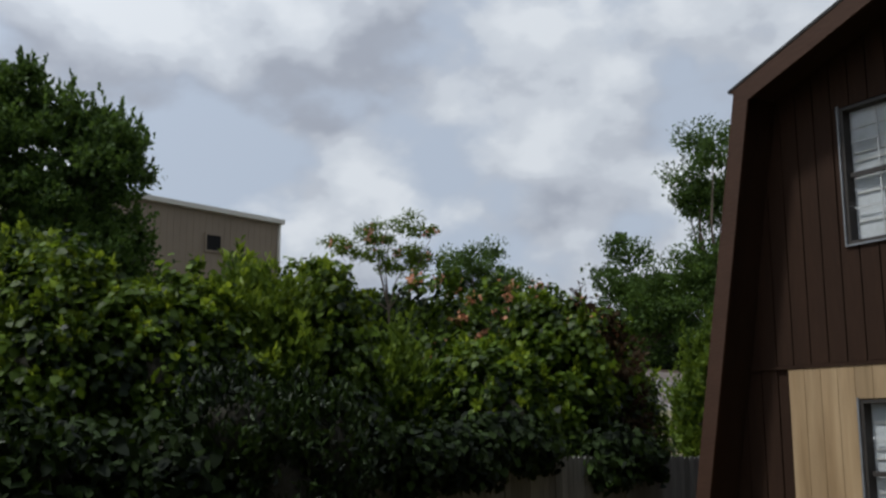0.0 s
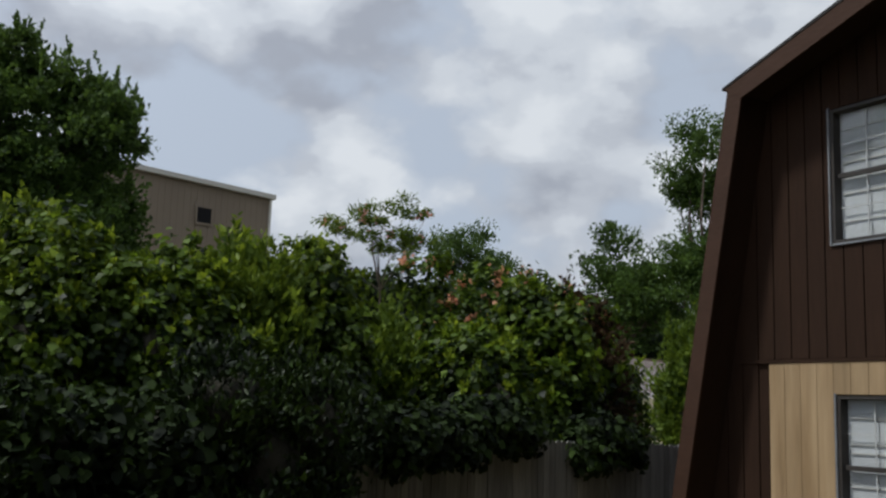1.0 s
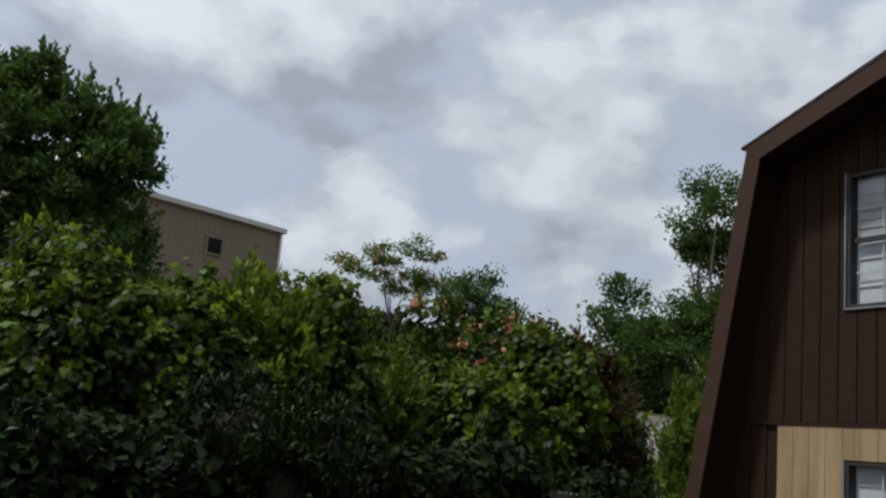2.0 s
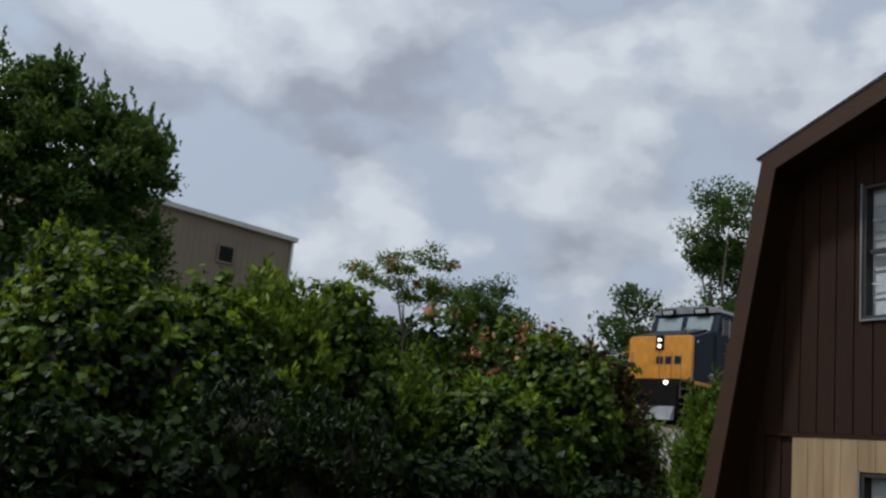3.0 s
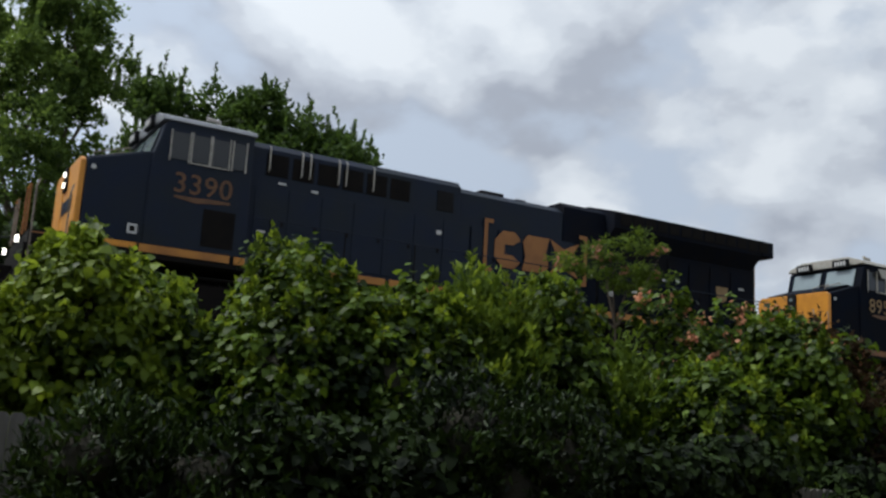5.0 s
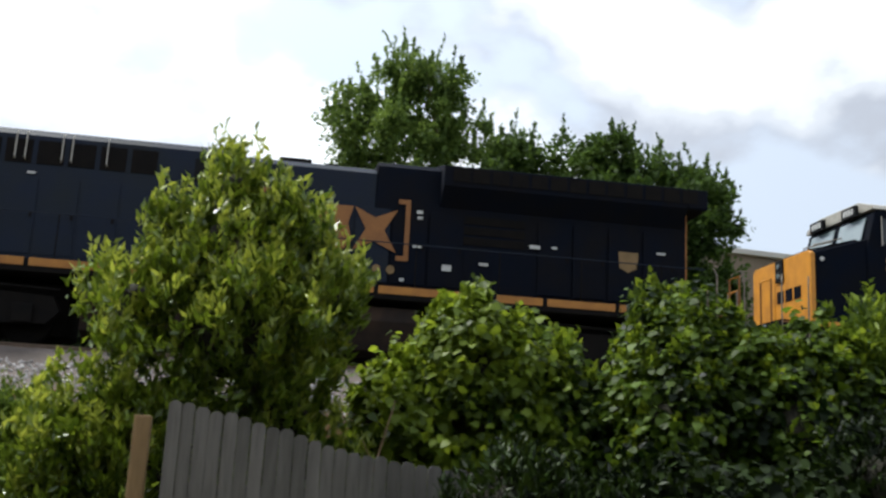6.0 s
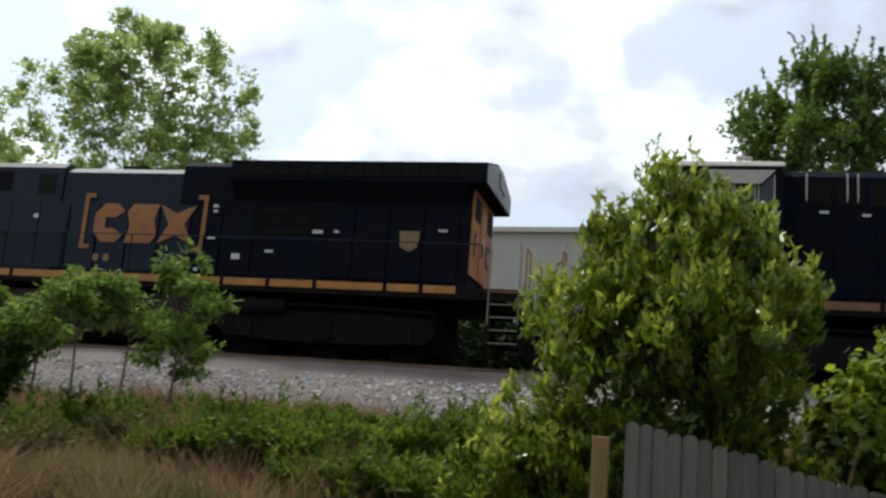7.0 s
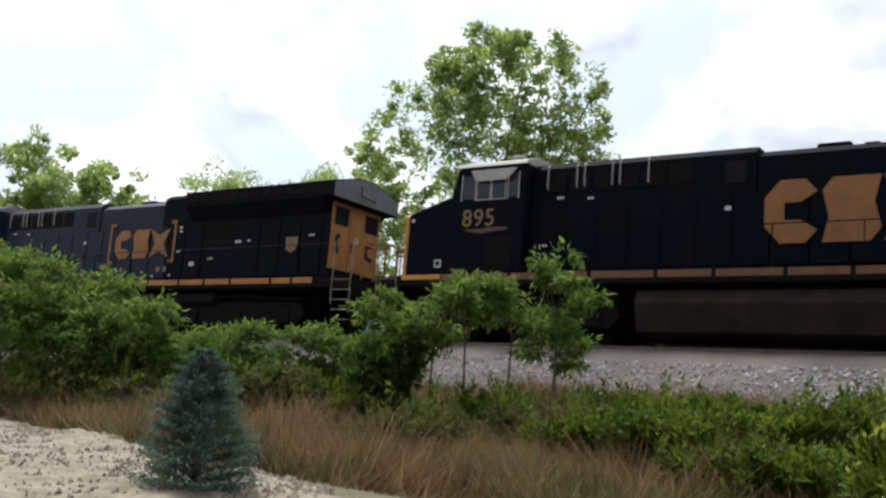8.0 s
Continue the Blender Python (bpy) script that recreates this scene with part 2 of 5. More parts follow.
M = dict(
    vine=leaf_material("vine_leaf", (0.004, 0.013, 0.0015), (0.112, 0.185, 0.012), 0.5, 0.42, 0.22),
    privet=leaf_material("glossy_leaf", (0.008, 0.028, 0.002), (0.180, 0.262, 0.020), 0.28, 0.32, 0.06),
    oak=leaf_material("tree_leaf", (0.005, 0.015, 0.003), (0.082, 0.145, 0.024), 0.6, 0.38),
    linden=leaf_material("shade_tree_leaf", (0.012, 0.034, 0.006), (0.160, 0.245, 0.045), 0.6, 0.42),
    # leaf colour lightened to carry haze and glow on the far trees
    pale=leaf_material("hazed_backlit_leaf", (0.100, 0.160, 0.045), (0.330, 0.420, 0.140), 0.6, 0.68),
    weed=leaf_material("weed_leaf", (0.009, 0.028, 0.003), (0.130, 0.195, 0.019), 0.6, 0.42),
    sapling=leaf_material("sapling_leaf", (0.024, 0.062, 0.012), (0.165, 0.250, 0.045), 0.6, 0.5),
    spruce=leaf_material("needle", (0.030, 0.062, 0.045), (0.200, 0.285, 0.215), 0.7, 0.2),
    straw=leaf_material("dry_grass", (0.055, 0.036, 0.018), (0.300, 0.200, 0.100), 0.85, 0.3),
    olive=leaf_material("rank_grass", (0.028, 0.038, 0.010), (0.150, 0.160, 0.048), 0.8, 0.3),
    blossom=leaf_material("blossom", (0.50, 0.20, 0.10), (0.66, 0.36, 0.22), 0.7, 0.35),
    pink=leaf_material("pink_blossom", (0.50, 0.20, 0.17), (0.65, 0.33, 0.26), 0.7, 0.4),
    # leaf colour taken near black to carry the shade on low growth
    shaded_hedge=leaf_material("shaded_hedge_leaf", (0.0015, 0.005, 0.001), (0.030, 0.058, 0.006), 0.5, 0.15, 0.25),
    # brighter copy of the vine leaf, sunlight on tops put into its colour
    sunvine=leaf_material("sunlit_vine_leaf", (0.008, 0.026, 0.003), (0.240, 0.330, 0.024), 0.45, 0.44, 0.08),
    # broad-leaved counterpart, likewise darkened in place of shade
    shaded_creeper=leaf_material("shaded_creeper_leaf", (0.0015, 0.005, 0.001), (0.026, 0.050, 0.005), 0.8, 0.15, 0.3),
    shoot=leaf_material("young_leaf", (0.070, 0.120, 0.012), (0.335, 0.390, 0.050), 0.32, 0.42),
    clod=material("sand_clod", (0.34, 0.29, 0.22), 0.95, tint=(0.20, 0.16, 0.115), scale=3, vary=0.3, island=True),
    dead=leaf_material("withered_leaf", (0.010, 0.007, 0.003), (0.062, 0.038, 0.016), 0.8, 0.3),
    # dark colour of the solid cores that stand for shade inside bushes
    core_shade=material("bush_shade", (0.022, 0.020, 0.012), 0.95, vary=0.4, scale=9, bump=0.6),
    bark=material("bark", (0.13, 0.10, 0.075), 0.9, vary=0.4, scale=8, bump=0.6, stretch=(1, 1, 0.2)),
    soil=material("soil", (0.15, 0.12, 0.075), 0.95, tint=(0.09, 0.10, 0.04), scale=0.8, vary=0.3, bump=0.5, bump_scale=25),
    sand=material("sand", (0.30, 0.255, 0.19), 0.95, tint=(0.20, 0.165, 0.12), scale=4.5, vary=0.4, bump=0.9, bump_scale=11),
    ballast=material("ballast", (0.132, 0.108, 0.095), 0.95, tint=(0.082, 0.066, 0.058), scale=0.7, vary=0.45, bump=1.0, bump_scale=22),
    stone=material("ballast_stone", (0.33, 0.315, 0.31), 0.9, vary=0.2, scale=2, island=True),
    steel=material("rail_steel", (0.22, 0.16, 0.12), 0.5, 0.6),
    timber=material("tie_timber", (0.09, 0.07, 0.055), 0.9, vary=0.3),
    fence=material("weathered_fence", (0.165, 0.160, 0.152), 0.9, vary=0.42, scale=3, bump=0.4, bump_scale=30, stretch=(1, 1, 0.12), per_object=0.22),
    post=material("post_timber", (0.30, 0.20, 0.10), 0.85, vary=0.3, stretch=(1, 1, 0.15), bump=0.3),
    brown=material("brown_paint", (0.029, 0.0145, 0.0085), 0.8, spec=0.15, vary=0.22, scale=2.5, bump=0.25, bump_scale=30, stretch=(1, 1, 0.15)),
    brown_trim=material("brown_trim", (0.048, 0.024, 0.015), 0.75, spec=0.2, vary=0.2, scale=3, bump=0.2, stretch=(0.3, 0.3, 1)),
    shingle=material("shingle", (0.035, 0.033, 0.032), 0.95, vary=0.4, bump=0.6),
    newwood=material("new_siding", (0.33, 0.235, 0.135), 0.75, tint=(0.22, 0.145, 0.075), scale=5, vary=0.22, bump=0.25, bump_scale=24, stretch=(1, 1, 0.1), per_object=0.12),
    white=material("white_vinyl", (0.42, 0.43, 0.44), 0.5, vary=0.08),
    winframe=material("dark_window_frame", (0.035, 0.03, 0.027), 0.6, vary=0.2),
    blind=material("blind", (0.50, 0.53, 0.56), 0.6, vary=0.18, scale=2),
    tan=material("tan_metal_wall", (0.185, 0.145, 0.105), 0.6, vary=0.12, scale=0.4),
    cream=material("cream_metal_trim", (0.46, 0.44, 0.40), 0.5, vary=0.1),
    greywall=material("grey_metal_wall", (0.36, 0.345, 0.32), 0.6, vary=0.1, scale=0.3),
    void=material("dark_opening", (0.012, 0.012, 0.013), 0.8, spec=0.1),
    navy=material("navy_paint", (0.0045, 0.0095, 0.024), 0.55, vary=0.3, scale=1.2, tint=(0.008, 0.012, 0.018), bump=0.05, spec=0.18),
    navy_dusty=material("dusty_navy_paint", (0.004, 0.006, 0.012), 0.8, vary=0.3, scale=1.5, tint=(0.007, 0.007, 0.009), spec=0.06),
    yellow=material("yellow_paint", (0.56, 0.24, 0.022), 0.5, vary=0.18, scale=2.5, tint=(0.40, 0.165, 0.02)),
    logo=material("ochre_decal", (0.25, 0.105, 0.027), 0.6, vary=0.25, scale=3, tint=(0.20, 0.082, 0.022)),
    faded=material("faded_decal", (0.20, 0.125, 0.05), 0.6, vary=0.25, scale=6),
    rear_ochre=material("rear_ochre", (0.34, 0.145, 0.028), 0.6, vary=0.25, scale=2.5, tint=(0.25, 0.105, 0.024)),
    black=material("underframe_black", (0.007, 0.0065, 0.0065), 0.9, vary=0.35, scale=4, tint=(0.010, 0.0085, 0.0075), spec=0.08),
    silver=material("cab_silver", (0.36, 0.34, 0.30), 0.5, 0.1, vary=0.15),
    rusty=material("grimy_tank", (0.016, 0.012, 0.010), 0.85, vary=0.3, scale=2, tint=(0.034, 0.021, 0.014), spec=0.15),
    sill=material("dull_ochre", (0.38, 0.165, 0.026), 0.6, vary=0.25, scale=2, tint=(0.24, 0.10, 0.022)),
    navy_grimy=material("grimy_navy", (0.0020, 0.0042, 0.0105), 0.75, vary=0.3, scale=1.2, tint=(0.005, 0.005, 0.006), spec=0.05),
    stripe=material("grimy_stripe", (0.17, 0.075, 0.030), 0.7, vary=0.3, scale=2, tint=(0.11, 0.05, 0.025)),
    # base lightened to grey in place of sky sheen on navy paint
    gloss_plate=material("glossy_plate", (0.10, 0.108, 0.118), 0.4, vary=0.3, scale=3, spec=0.5),
    plate=material("weathered_plate", (0.20, 0.21, 0.23), 0.6, vary=0.3, scale=3),
    dim_ochre=material("worn_ochre", (0.115, 0.055, 0.024), 0.65, vary=0.3, scale=5),
    tread=material("worn_tread", (0.20, 0.165, 0.13), 0.6, vary=0.3),
    label=material("white_label", (0.48, 0.48, 0.47), 0.6, vary=0.1),
    cabglass=material("cab_glass", (0.015, 0.018, 0.022), 0.12, vary=0.05, spec=0.4),
    brightglass=material("windscreen", (0.18, 0.22, 0.23), 0.08, vary=0.05, spec=0.9),
)


def lamp_material(name, colour, strength):
    mat = bpy.data.materials.new(name)
    mat.use_nodes = True
    b = mat.node_tree.nodes["Principled BSDF"]
    b.inputs["Base Color"].default_value = (*colour, 1)
    b.inputs["Emission Color"].default_value = (*colour, 1)
    b.inputs["Emission Strength"].default_value = strength
    return mat


M["lamp"] = lamp_material("headlamp", (1.0, 0.93, 0.80), 4.0)


# ---- building helpers ----
def part(name, bm, mat, parent=None, label=""):
    """Links a bmesh as one mesh object under a thing or a part."""
    me = bpy.data.meshes.new(name)
    bm.to_mesh(me)
    bm.free()
    me.materials.append(mat)
    ob = new(name, me)
    ob.parent = parent
    return tagged(ob, label)


def flat(name, verts, faces, mat, parent=None, label=""):
    me = bpy.data.meshes.new(name)
    me.from_pydata(verts, [], faces)
    me.materials.append(mat)
    ob = new(name, me)
    ob.parent = parent
    return tagged(ob, label)


def box(x0, x1, y0, y1, z0, z1, bevel=0.0, bm=None):
    bm = bm or bmesh.new()
    r = bmesh.ops.create_cube(bm, size=1, matrix=Matrix.Translation(((x0 + x1) / 2, (y0 + y1) / 2, (z0 + z1) / 2)) @ Matrix.Diagonal((abs(x1 - x0), abs(y1 - y0), abs(z1 - z0), 1)))
    if bevel:
        edges = list({e for v in r["verts"] for e in v.link_edges})
        bmesh.ops.bevel(bm, geom=edges, offset=bevel, segments=2, affect="EDGES", profile=0.6)
    return bm


def prism(profile, y0, y1, bevel=0.0, bm=None, axis="y"):
    """A profile of (x, z) points pushed from y0 to y1 (axis x: profile of (y, z))."""
    bm = bm or bmesh.new()
    put = (lambda a, z, s: (a, s, z)) if axis == "y" else (lambda a, z, s: (s, a, z))
    lo = [bm.verts.new(put(a, z, y0)) for a, z in profile]
    hi = [bm.verts.new(put(a, z, y1)) for a, z in profile]
    n = len(profile)
    fs = [bm.faces.new(lo), bm.faces.new(hi[::-1])]
    for i in range(n):
        fs.append(bm.faces.new((lo[i], hi[i], hi[(i + 1) % n], lo[(i + 1) % n])))
    bmesh.ops.recalc_face_normals(bm, faces=fs)
    if bevel:
        edges = list({e for f in fs for e in f.edges})
        bmesh.ops.bevel(bm, geom=edges, offset=bevel, segments=2, affect="EDGES", profile=0.6)
    return bm


def rod(points, radius, bm=None, sides=6, end_radius=None):
    """A round bar along a line of points."""
    bm = bm or bmesh.new()
    rings = []
    pts = [Vector(p) for p in points]
    for i, p in enumerate(pts):
        d = (pts[min(i + 1, len(pts) - 1)] - pts[max(i - 1, 0)]).normalized()
        side = d.cross(Vector((0.31, 0.77, 0.55))).normalized()
        other = d.cross(side)
        r = radius + ((end_radius or radius) - radius) * i / max(1, len(pts) - 1)
        rings.append([bm.verts.new(p + r * (math.cos(a) * side + math.sin(a) * other)) for a in (2 * math.pi * k / sides for k in range(sides))])
    for a, b in zip(rings, rings[1:]):
        for k in range(sides):
            bm.faces.new((a[k], a[(k + 1) % sides], b[(k + 1) % sides], b[k]))
    bm.faces.new(rings[0][::-1])
    bm.faces.new(rings[-1])
    return bm


def disc(x, y, z, radius, depth, bm=None, sides=20, axis="y"):
    bm = bm or bmesh.new()
    turn = pose(0, 0, 0, 90, 0, 0) if axis == "y" else pose(0, 0, 0, 0, 90, 0)
    bmesh.ops.create_cone(bm, cap_ends=True, segments=sides, radius1=radius, radius2=radius, depth=depth, matrix=Matrix.Translation((x, y, z)) @ turn)
    return bm


def empty(name, m, label, category, group=""):
    ob = new(name)
    ob.matrix_basis = m
    return tagged(ob, label, category, group)


def polar(az, d):
    """Plan place at az degrees left of the track's normal, d metres from the yard's standing point."""
    return -d * math.sin(radians(az)), d * math.cos(radians(az))


# ---- ground ----
TRACK, RAIL = 22.1, 3.45


def lot(x):
    return float(np.interp(x, [-60, -19, -8, -4.7, -2, -0.65, 1, 6, 12, 40], [1.1, 1.0, 0.9, 0.85, 0.5, 0.25, 0.0, -0.3, -0.4, -0.4]))


def ground_z(x, y):
    g = lot(x)
    z = float(np.interp(y, [-60, -6, 0, 6.6, 9.0, 14.5, 17.2, 19.0, 25.2, 27.5, 32, 4000], [0, 0, g * 0.35, g, g + 0.02, 1.55 + 0.15 * g, 1.98, 2.2, 2.2, 1.9, 1.5, 1.5]))
    return z + 0.05 * math.sin(x * 0.9 + y * 0.5) * min(1.0, max(0.0, (y - 3) / 5)) * (1 if y < 17 else 0)


def make_ground():
    xs = sorted({*np.round(np.linspace(-34, 40, 110), 2), -3000, -900, -300, -120, -70, -50, 55, 75, 130, 300, 900, 3000})
    ys = sorted({*np.round(np.linspace(-8, 34, 90), 2), -3000, -600, -150, -60, -25, 45, 70, 130, 300, 900, 3000})
    verts = [(x, y, ground_z(x, y)) for y in ys for x in xs]
    w = len(xs)
    faces = [(j * w + i, j * w + i + 1, (j + 1) * w + i + 1, (j + 1) * w + i) for j in range(len(ys) - 1) for i in range(w - 1)]
    tagged(flat("ground", verts, faces, M["soil"]), "bare brown earth with thin grass rising to the railway", "ground", kind="structure")


make_ground()


def make_sand():
    # pale sandy lot that ends in an uneven lip
    edge = lambda x: float(np.interp(x, [-60, -14.4, -12.9, -10.9, -8.85, -6.7, -4.9, -2.2], [27, 9.0, 8.5, 7.7, 7.0, 6.45, 6.1, 5.5])) + 0.13 * math.sin(x * 1.7) + 0.07 * math.sin(x * 5.1) + 0.05 * math.sin(x * 13)
    xs = np.concatenate([np.linspace(-60, -24, 40), np.linspace(-23.9, -2.4, 330)])
    rows = 56
    verts, faces = [], []
    for x in xs:
        top = edge(x)
        for k in range(rows):
            y = -5 + (top + 5) * (k / (rows - 1)) ** 0.6
            rough = 0.035 * noise.noise(Vector((x * 1.3, y * 1.3, 0))) + 0.035 * noise.noise(Vector((x * 4, y * 4, 3))) + 0.02 * noise.noise(Vector((x * 9, y * 9, 5)))
            verts.append((x, y, ground_z(x, y) + 0.06 + rough - (0.09 if k == rows - 1 else 0)))
    for i in range(len(xs) - 1):
        for k in range(rows - 1):
            a = i * rows + k
            faces.append((a, a + rows, a + rows + 1, a + 1))
    tagged(flat("sand_lot", verts, faces, M["sand"]), "pale bare sand lot with an uneven edge", "sand", kind="structure")
    # clods and pebbles lying on it
    rng = np.random.default_rng(17)
    V, F = [], []
    for _ in range(14000):
        x = rng.uniform(-24, -2.6)
        y = edge(x) - 7.0 * rng.random() ** 1.6 - 0.02
        r = rng.uniform(0.010, 0.034) * (1.8 if rng.random() < 0.06 else 1.0)
        z = ground_z(x, y) + 0.07
        base = len(V)
        turn = rng.uniform(0, 6.28)
        for q in range(5):
            k = r * rng.uniform(0.75, 1.25)
            V.append((x + k * math.cos(turn + q * 1.257), y + k * math.sin(turn + q * 1.257), z - 0.02))
        V.append((x + rng.uniform(-0.3, 0.3) * r, y + rng.uniform(-0.3, 0.3) * r, z + r * rng.uniform(0.2, 0.7)))
        F += [(base + q, base + (q + 1) % 5, base + 5) for q in range(5)]
    tagged(flat("sand_clods", V, F, M["clod"]), "small pale clods and pebbles lying on the sand", "pebbles", kind="stuff")


make_sand()


def make_track():
    prof = [(17.1, 1.9), (18.2, 2.52), (19.7, 3.14), (20.2, 3.27), (24.1, 3.27), (24.5, 3.2), (27.4, 1.8)]
    xs = np.concatenate([np.linspace(-600, -50, 12), np.linspace(-46, 50, 330), np.linspace(55, 600, 12)])
    verts, faces = [], []
    fine = []
    for (a, za), (b, zb) in zip(prof, prof[1:]):
        n = max(2, int((b - a) / 0.3))
        fine += [(a + (b - a) * k / n, za + (zb - za) * k / n) for k in range(n)]
    fine.append(prof[-1])
    for x in xs:
        for y, z in fine:
            q = 0.10 * noise.noise(Vector((x * 0.5, y * 0.5, 1))) + 0.05 * noise.noise(Vector((x * 2.3, y * 2.3, 7)))
            verts.append((x, y + q * (1 if y < 19.8 else 0), z + q * 0.5))
    w = len(fine)
    for i in range(len(xs) - 1):
        for k in range(w - 1):
            faces.append((i * w + k, (i + 1) * w + k, (i + 1) * w + k + 1, i * w + k + 1))
    tagged(flat("ballast_bed", verts, faces, M["ballast"]), "grey-brown crushed stone railway ballast bank", "ballast", kind="structure")
    # loose stones on the near shoulder
    rng = np.random.default_rng(5)
    V, F = [], []
    octa = np.array([(1, 0, 0), (-1, 0, 0), (0, 1, 0), (0, -1, 0), (0, 0, 1), (0, 0, -1)], float)
    tri = [(0, 2, 4), (2, 1, 4), (1, 3, 4), (3, 0, 4), (2, 0, 5), (1, 2, 5), (3, 1, 5), (0, 3, 5)]
    for k in range(26000):
        x, y = rng.uniform(-34, 44), 17.0 + 2.2 * rng.random() ** 1.6
        z = float(np.interp(y, [p[0] for p in prof], [p[1] for p in prof]))
        s = rng.uniform(0.018, 0.058)
        pts = octa * s * rng.uniform(0.6, 1.2, 3) + rng.normal(0, s * 0.15, (6, 3)) + (x, y, z + s * 0.15)
        o = len(V)
        V += pts.tolist()
        F += [(a + o, b + o, c + o) for a, b, c in tri]
    tagged(flat("ballast_stones", V, F, M["stone"]), "loose grey crushed stones", "stones", kind="stuff")
    for s in (-1, 1):
        y = TRACK + s * 0.755
        prof_r = [(y - 0.075, RAIL - 0.17), (y + 0.075, RAIL - 0.17), (y + 0.012, RAIL - 0.13), (y + 0.012, RAIL - 0.04), (y + 0.037, RAIL - 0.03), (y + 0.037, RAIL), (y - 0.037, RAIL), (y - 0.037, RAIL - 0.03), (y - 0.012, RAIL - 0.04), (y - 0.012, RAIL - 0.13)]
        tagged(part("rail", prism(prof_r, -600, 600, axis="x"), M["steel"]), "rusty steel rail on timber ties", "rail", "track rails")
    V, F = [], []
    for i in range(-90, 130):
        x, o = i * 0.53, len(V)
        x += 0.02 * math.sin(i * 3.3)
        V += [(x + dx, TRACK + dy, z) for z in (3.05, RAIL - 0.172) for dx, dy in ((-0.11, -1.3), (0.11, -1.3), (0.11, 1.3), (-0.11, 1.3))]
        F += [tuple(o + q for q in f) for f in ((4, 5, 6, 7), (0, 1, 5, 4), (1, 2, 6, 5), (2, 3, 7, 6), (3, 0, 4, 7))]
    tagged(flat("ties", V, F, M["timber"]), "dark timber railway ties in ballast", "ties", kind="stuff")


make_track()


# ---- plants ----
def leaves(rng, centres, normals, length, width, up=0.3, spread=0.9):
    """Folded leaves at the centres, turned about the given outward ways."""
    n = len(centres)
    d = normals * (1 - up) + np.array([0, 0, up]) + rng.normal(0, spread * 0.6, (n, 3))
    d /= np.linalg.norm(d, axis=1, keepdims=True) + 1e-9
    side = np.cross(d, rng.normal(0, 1, (n, 3)))
    side /= np.linalg.norm(side, axis=1, keepdims=True) + 1e-9
    nor = np.cross(side, d)
    s = rng.uniform(0.65, 1.25, (n, 1))
    L, W = length * s, width * s * 0.5
    base, tip = centres - d * L * 0.5, centres + d * L * 0.5 - nor * L * 0.12
    a = centres - d * L * 0.08
    left, right = a + side * W + nor * W * 0.35, a - side * W + nor * W * 0.35
    V = np.stack([base, left, tip, right], 1).reshape(-1, 3)
    i = np.arange(n)[:, None] * 4
    F = np.concatenate([i + [0, 2, 1], i + [0, 3, 2]], 1).reshape(-1, 3)
    return V, F


def vine_leaves(rng, centres, normals, length, width, up=0.35, spread=0.45):
    """Broad pointed leaves that lie over one another on a vine's outer face, tips hanging."""
    n = len(centres)
    nor = normals + np.array([0, 0, up]) + rng.normal(0, spread, (n, 3))
    nor /= np.linalg.norm(nor, axis=1, keepdims=True) + 1e-9
    d = np.array([0, 0, -1.0]) + rng.normal(0, 0.6, (n, 3))
    d -= nor * (d * nor).sum(1, keepdims=True)
    d /= np.linalg.norm(d, axis=1, keepdims=True) + 1e-9
    side = np.cross(nor, d)
    s = rng.uniform(0.6, 1.3, (n, 1))
    L, W = length * s, width * s * 0.5
    sag = nor * W * rng.uniform(0.15, 0.5, (n, 1))
    at = lambda u, w: centres + d * L * u + side * W * w - sag * abs(w)
    V = np.stack([at(-0.42, 0), at(-0.25, 0.95), at(-0.25, -0.95), at(0.15, 0.72), at(0.15, -0.72), at(0.58, 0) - sag], 1).reshape(-1, 3)
    i = np.arange(n)[:, None] * 6
    F = np.concatenate([i + [0, 2, 1], i + [1, 2, 4], i + [1, 4, 3], i + [3, 4, 5]], 1).reshape(-1, 3)
    return V, F


def mesh_from(name, chunks, mat, parent=None, label=""):
    V, F, o = [], [], 0
    for v, f in chunks:
        V.append(v)
        F.append(f + o)
        o += len(v)
    V, F = np.concatenate(V), np.concatenate(F).astype(np.int32)
    me = bpy.data.meshes.new(name)
    me.vertices.add(len(V))
    me.vertices.foreach_set("co", V.astype(np.float32).ravel())
    me.loops.add(F.size)
    me.loops.foreach_set("vertex_index", F.ravel())
    me.polygons.add(len(F))
    me.polygons.foreach_set("loop_start", np.arange(0, F.size, 3, dtype=np.int32))
    me.update(calc_edges=True)
    me.validate()
    me.materials.append(mat)
    ob = new(name, me)
    ob.parent = parent
    return tagged(ob, label)


